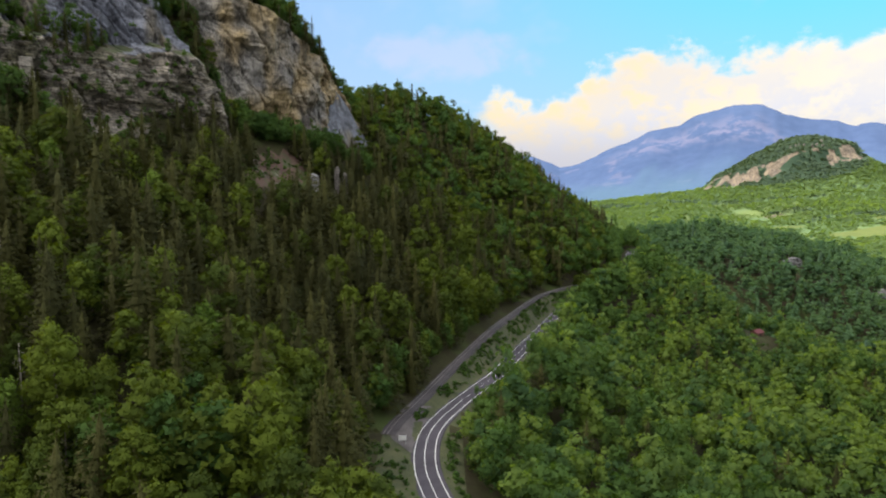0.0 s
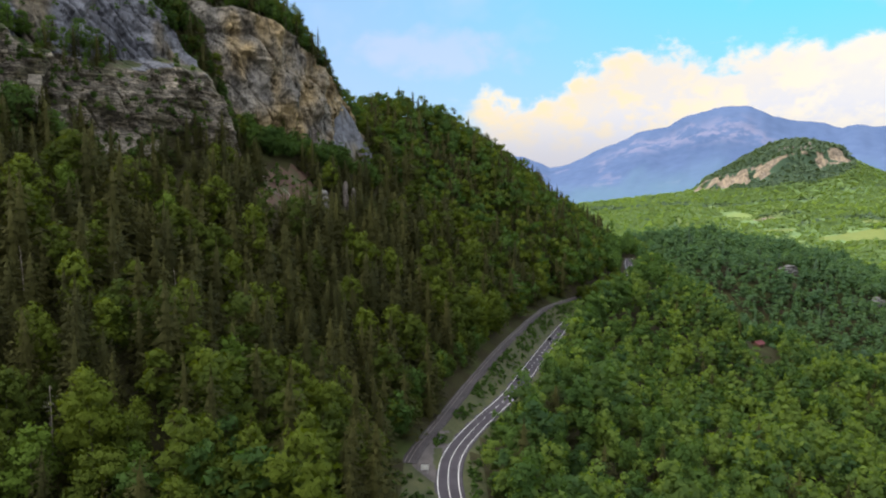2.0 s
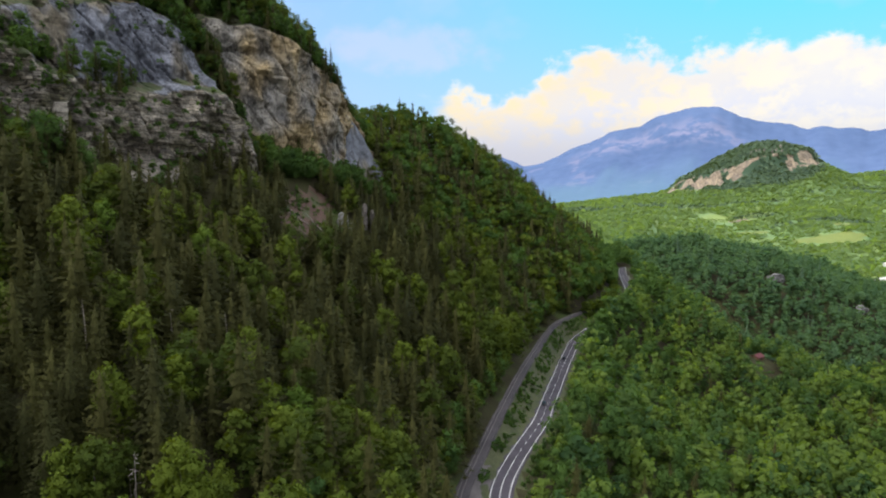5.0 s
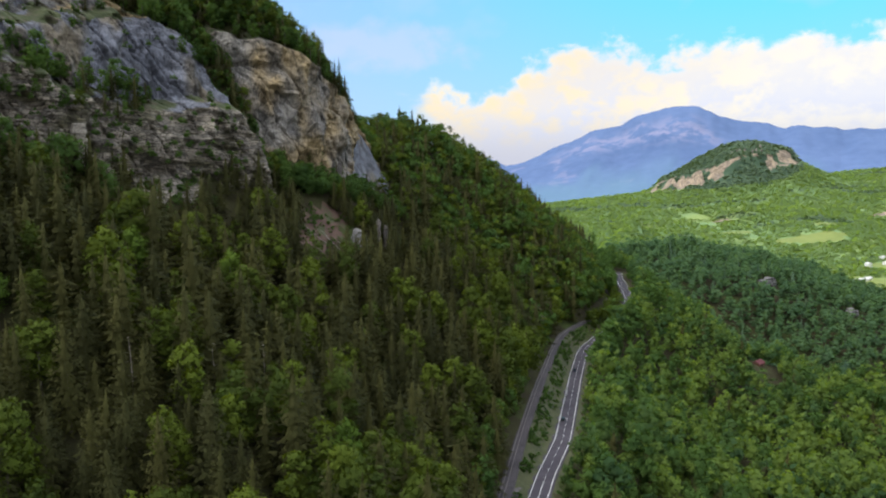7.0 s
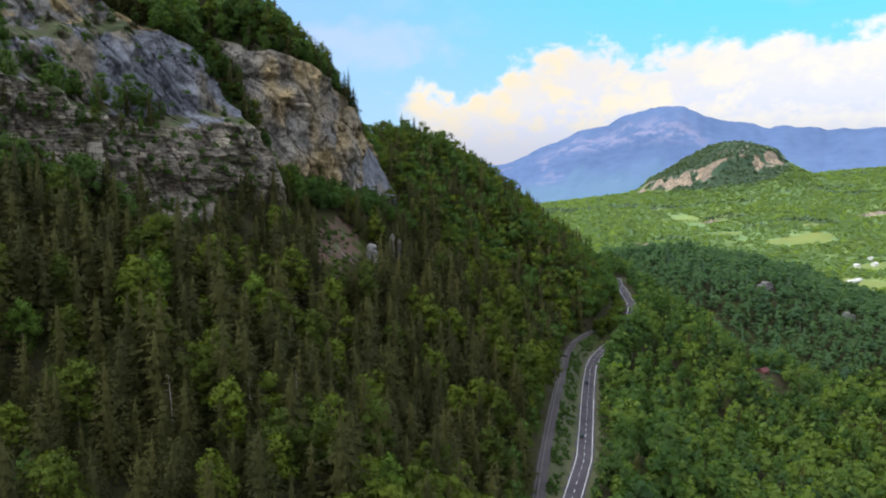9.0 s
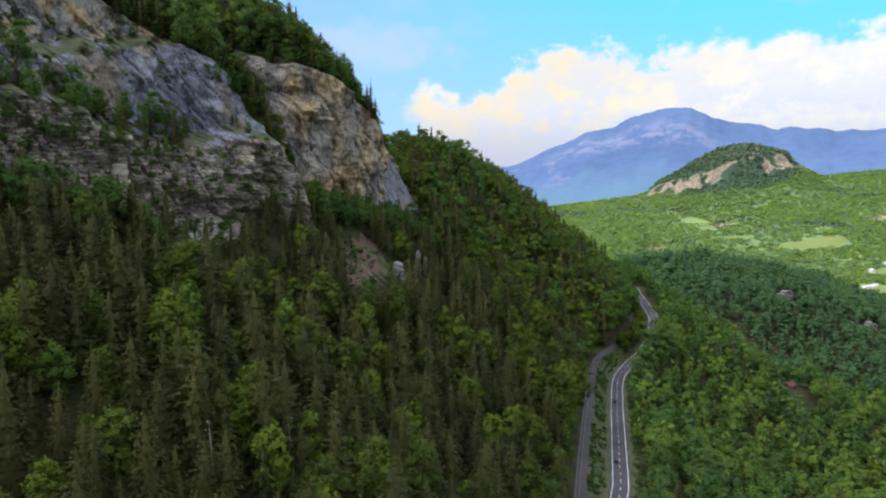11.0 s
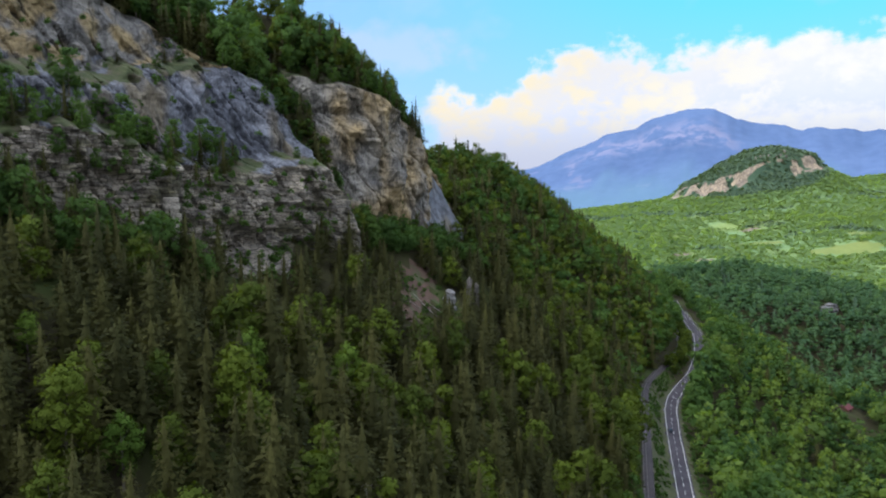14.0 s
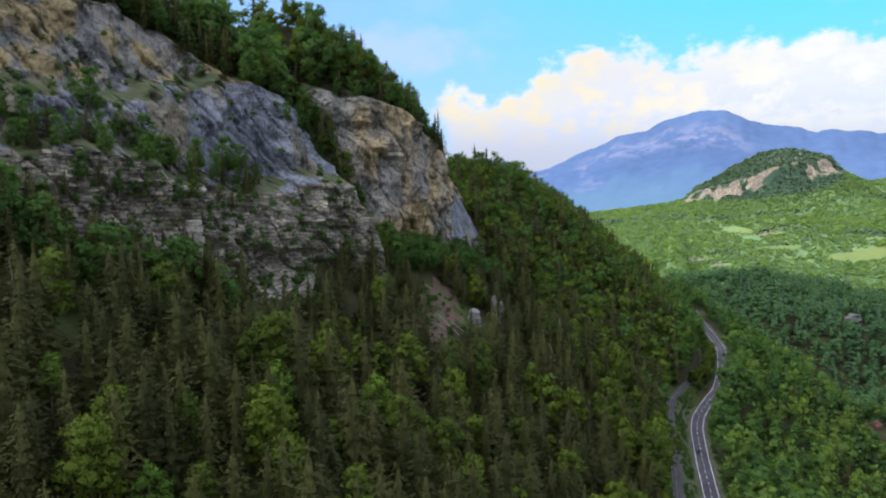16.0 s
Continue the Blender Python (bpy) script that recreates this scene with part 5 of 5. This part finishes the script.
rock_pillar(-172.4, 282.5, 124, 30)
rock("rock_rib", -80, 400, 106, 1.8, 1.7, 20, M_GREYROCK, "narrow grey rock rib below the cliff", 5, 20)
rock("rock_spire", -69, 358, 81.5, 3.2, 2.2, 9.5, M_OUTCROP, "pale weathered rock spire beside the bare slope", 8, 10)
rock("rock_spire", -58, 369, 80, 1.3, 1.5, 15, M_GREYROCK, "thin grey rock spire among the trees", 12, 60)
rock("rock_spire", -54, 372, 78.5, 1.5, 1.2, 13, M_GREYROCK, "thin grey rock spire among the trees", 14, 35)
for k, (x, y, w, h) in enumerate([(387, 734, 8, 9.5), (377, 729, 6, 7.5), (395, 738, 5, 7), (462, 697, 7, 9), (471, 700, 5, 7)]):
    rock("outcrop", x, y, float(ground(x, y)) - 1, w, w * 0.6, h, M_OUTCROP, "pale rock outcrop in the dark wooded spur", 20 + k, 15 * k, 0.25)
for k in range(9):
    x, y = 1190 + 13 * k + float(rng.uniform(-6, 6)), 2290 + float(rng.uniform(-10, 22))
    rock("outcrop", x, y, float(ground(x, y)) - 2, float(rng.uniform(3, 5.5)), 3, float(rng.uniform(8, 13)), M_PALE, "white rock tooth on the far wooded knoll", 40 + k, 20 * k)


# ---------------------------------------------------------------- dead trees
def dead_tree(x, y, height, seed):
    r = np.random.default_rng(seed)
    z = float(ground(x, y))
    top = new("dead_tree")
    part("trunk", trunk_mesh("trunk", r, height, 0.26, 0, M_DEAD), top)
    for k in range(16):
        hz, ang, ln = height * float(r.uniform(0.25, 0.95)), float(r.uniform(0, 6.28)), float(r.uniform(0.8, 2.2))
        d = np.array([math.cos(ang), math.sin(ang), -0.15])
        p0 = np.array([0, 0, hz])
        v, f = tube([p0, p0 + d * ln * 0.5, p0 + d * ln], [0.09, 0.06, 0.02], 4)
        part("branch", mesh_from("branch", v, f, [M_DEAD]), top)
    top.matrix_world = pose(x, y, z - 0.5, float(r.uniform(-3, 3)), float(r.uniform(-3, 3)), 0)
    return tagged(top, "dead grey spruce with bare branches", "tree", "dead trees in the wood")


for k, (x, y, h) in enumerate([(-102.9, 196.6, 18), (-95, 147, 18), (-62, 127, 17), (-118, 178, 20), (-142, 262, 18), (-189, 206.6, 24), (-92, 214, 20), (-40, 212, 16), (-54, 351, 12), (-64, 345, 14)]):
    dead_tree(x, y, h, 60 + k)


def fallen_log(x, y, turn, length, r):
    z0, z1 = float(ground(x, y)), float(ground(x + length * math.cos(turn), y + length * math.sin(turn)))
    v, f = tube([(0, 0, 0), (length / 2, 0.1, 0), (length, 0, 0)], [r, r * 0.85, r * 0.5], 6)
    v = np.stack([v[:, 0] + 0 * v[:, 1], np.round(v[:, 1], 4), v[:, 2]], 1)
    ring = np.tile(np.arange(6) * math.pi / 3, 3)
    rad = np.repeat([r, r * 0.85, r * 0.5], 6)
    along = np.repeat([0, length / 2, length], 6)
    pts = np.stack([along * math.cos(turn) - rad * np.cos(ring) * math.sin(turn), along * math.sin(turn) + rad * np.cos(ring) * math.cos(turn), rad * np.sin(ring) + along / length * (z1 - z0)], 1)
    ob = new("fallen_log", mesh_from("fallen_log", pts, f, [M_DEAD]))
    ob.location = (x, y, z0 + r * 0.7)
    tagged(ob, "grey fallen tree trunk on the bare slope", "log", "logs on the slope")


for k in range(7):
    fallen_log(-99 + 3.1 * k, 340 + float(rng.uniform(-3, 9)), float(rng.uniform(-0.3, 0.7)), float(rng.uniform(5, 9)), 0.22)


# ---------------------------------------------------------------- works of man
def box_bm(bm, cx, cy, cz, sx, sy, sz, taper=1.0):
    """A bevelled box with its middle at c."""
    got = bmesh.ops.create_cube(bm, size=1.0, matrix=Matrix.Translation((cx, cy, cz)) @ Matrix.Diagonal((sx, sy, sz, 1)))
    if taper != 1.0:
        for v in got["verts"]:
            if v.co.z > cz:
                v.co.x, v.co.y = cx + (v.co.x - cx) * taper, cy + (v.co.y - cy) * taper
    return got["verts"]


def bm_part(name, build, mat, parent, label="", bevel=0.0):
    bm = bmesh.new()
    build(bm)
    if bevel:
        bmesh.ops.bevel(bm, geom=bm.edges[:], offset=bevel, segments=2, affect="EDGES")
    me = bpy.data.meshes.new(name)
    bm.to_mesh(me)
    bm.free()
    me.materials.append(mat)
    return part(name, me, parent, label)


def plain(name, colour, rough=0.5, metal=0.0):
    mat = material(name, tuple(c * 0.85 for c in colour), colour, 0.8, 6.0, rough=rough, bump=0.05)
    for n in mat.node_tree.nodes:
        if n.type == "BSDF_PRINCIPLED":
            n.inputs["Metallic"].default_value = metal
    return mat


M_RED = plain("red_roof_sheet", (0.100, 0.022, 0.025), 0.7)
M_WALL = plain("brown_planks", (0.14, 0.085, 0.055), 0.8)
M_WHITE = plain("white_board", (0.72, 0.72, 0.70), 0.5)
M_ROOF = plain("pale_roof_sheet", (0.62, 0.60, 0.58), 0.6)
M_GALV = plain("galvanised_steel", (0.42, 0.43, 0.44), 0.45, 0.6)
M_RUBBER = plain("rubber", (0.02, 0.02, 0.02), 0.8)
M_GLASS = plain("dark_glass", (0.02, 0.025, 0.03), 0.08)


def gable(name, x, y, turn, length, width, wall_h, roof_h, wall_mat, roof_mat, label, category, door=True):
    """A plain gabled building with a roof that overhangs."""
    z = min(float(ground(x + i, y + j)) for i in (-4, 4) for j in (-4, 4))
    top = new(name)
    bm_part("wall", lambda bm: box_bm(bm, 0, 0, wall_h / 2 - 1.0, length, width, wall_h + 2.0), wall_mat, top)

    def roof(bm):
        l, w, e = length / 2 + 0.5, width / 2 + 0.5, wall_h - 0.15
        pts = [(-l, -w, e), (-l, 0, e + roof_h), (-l, w, e), (l, -w, e), (l, 0, e + roof_h), (l, w, e)]
        lo = [bm.verts.new(p) for p in pts]
        hi = [bm.verts.new((p[0], p[1], p[2] + 0.22)) for p in pts]
        for a, c in ((0, 1), (1, 2)):
            bm.faces.new((hi[a], hi[c], hi[c + 3], hi[a + 3]))
            bm.faces.new((lo[a + 3], lo[c + 3], lo[c], lo[a]))
        for v in (0, 3):
            for a, c in ((0, 1), (1, 2)):
                bm.faces.new((lo[v + a], lo[v + c], hi[v + c], hi[v + a]))
        for a in (0, 2):
            bm.faces.new((lo[a], hi[a], hi[a + 3], lo[a + 3]))
        bmesh.ops.recalc_face_normals(bm, faces=bm.faces[:])
    bm_part("roof", roof, roof_mat, top)

    def ends(bm):
        for s in (-1, 1):
            v = [bm.verts.new((s * (length / 2 - 0.02), j * width / 2, wall_h - 0.05)) for j in (-1, 1)] + [bm.verts.new((s * (length / 2 - 0.02), 0, wall_h + roof_h * 0.9))]
            bm.faces.new(v)
    bm_part("gable", ends, wall_mat, top)
    if door:
        bm_part("door", lambda bm: box_bm(bm, 0, -width / 2 - 0.03, 1.1, 1.8, 0.08, 2.2), M_RUBBER, top, bevel=0.01)
    top.matrix_world = pose(x, y, z + 0.6, 0, 0, turn)
    return tagged(top, label, category)


gable("barn", 236.5, 496.5, 35, 9.0, 6.5, 2.6, 2.2, M_WALL, M_RED, "small barn with a red metal roof among trees", "barn")
for k, (x, y, l) in enumerate([(788, 1106, 26), (806, 1116, 16), (772, 1100, 11)]):
    gable("shed", x, y, 12 + 8 * k, l, 8, 3.0, 1.4, M_WHITE, M_ROOF, "long pale farm shed on the valley floor", "shed", False)
for k in range(6):
    x, y = 900 + 38 * k + float(rng.uniform(-12, 12)), 1250 + float(rng.uniform(-40, 50))
    gable("house", x, y, float(rng.uniform(0, 90)), 11, 9, 5.0, 3.0, M_WHITE, M_ROOF, "far pale village house with a gabled roof", "house", False)


def info_board(x, y, turn):
    top = new("sign_board")
    z = float(ground(x, y))
    bm_part("panel", lambda bm: box_bm(bm, 0, 0, 2.0, 2.5, 0.10, 1.6), M_WHITE, top, "blank white panel", 0.02)
    for sx in (-0.9, 0.9):
        bm_part("post", lambda bm: box_bm(bm, sx, 0.10, 1.2, 0.10, 0.10, 3.0), M_GALV, top, bevel=0.01)
    top.matrix_world = pose(x, y, z, 0, 0, turn)
    tagged(top, "white sign board on two posts beside the lay-by", "sign")


info_board(-13.2, 211.5, 0)


def guard_rail(name, curve, zfun, side, q0, q1, label):
    """Steel beam on posts along the road's edge."""
    top = new(name)
    d = np.gradient(curve, axis=0)
    d /= np.linalg.norm(d, axis=1)[:, None]
    p = curve + np.stack([d[:, 1], -d[:, 0]], 1) * side
    q, _ = to_qs(*curve.T)
    p, h = p[(q > q0) & (q < q1)], zfun(q[(q > q0) & (q < q1)])
    rows = [(0.0, 0.45), (0.06, 0.52), (0.0, 0.60), (0.06, 0.68), (0.0, 0.76), (-0.05, 0.76), (-0.05, 0.45)]
    v = np.array([[x + o, y, z + k] for (x, y), z in zip(p, h) for o, k in rows])
    part("beam", mesh_from("beam", v, grid_faces(len(p), len(rows)), [M_GALV]), top)
    for (x, y), z in list(zip(p, h))[::1]:
        tv, tf = tube([(x - 0.12, y, z - 0.4), (x - 0.12, y, z + 0.74)], [0.06, 0.06], 5)
        part("post", mesh_from("post", tv, tf, [M_GALV]), top)
    return tagged(top, label, "guard rail")


guard_rail("guard_rail", ROAD, road_z, 4.9, 330, 470, "grey steel guard rail along the far bend")
guard_rail("guard_rail", ROAD, road_z, -7.2, -14, 6, "short grey steel guard rail by the lay-by")


def car(x, y, heading, paint, label):
    """A small hatchback, nose along +y."""
    top = new("car")
    mat = plain("car_paint", paint, 0.25)

    def shell(bm):
        box_bm(bm, 0, 0, 0.62, 1.76, 4.15, 0.62, 0.96)
    bm_part("body", shell, mat, top, bevel=0.12)
    bm_part("cabin", lambda bm: box_bm(bm, 0, -0.25, 1.16, 1.60, 2.35, 0.56, 0.80), M_GLASS, top, "dark glazed cabin", 0.08)
    bm_part("roof", lambda bm: box_bm(bm, 0, -0.25, 1.46, 1.24, 1.80, 0.06), mat, top, bevel=0.02)
    for sx in (-0.62, 0.62):
        bm_part("headlight", lambda bm: box_bm(bm, sx, 2.06, 0.68, 0.34, 0.06, 0.16), M_WHITE, top, bevel=0.01)
        bm_part("tail_light", lambda bm: box_bm(bm, sx, -2.06, 0.72, 0.30, 0.06, 0.18), M_RED, top, bevel=0.01)
        for sy in (-1.28, 1.30):
            wheel = new("wheel")
            wheel.parent = top
            wheel.matrix_local = pose(sx * 1.32, sy, 0.31, 0, 90, 0)
            for nm, r, w, mt in (("tyre", 0.31, 0.20, M_RUBBER), ("rim", 0.20, 0.215, M_GALV)):
                bm_part(nm, lambda bm: bmesh.ops.create_cone(bm, cap_ends=True, segments=18, radius1=r, radius2=r, depth=w), mt, wheel)
    top.matrix_world = pose(x, y, float(road_z(to_qs(x, y)[0])) + 0.11, 0, 0, heading)
    return tagged(top, label, "car", "cars on the road")


car(31.0, 317.5, -21, (0.03, 0.035, 0.04), "dark grey hatchback on the road")
car(60.5, 398.5, -21, (0.025, 0.03, 0.045), "dark blue hatchback on the road")
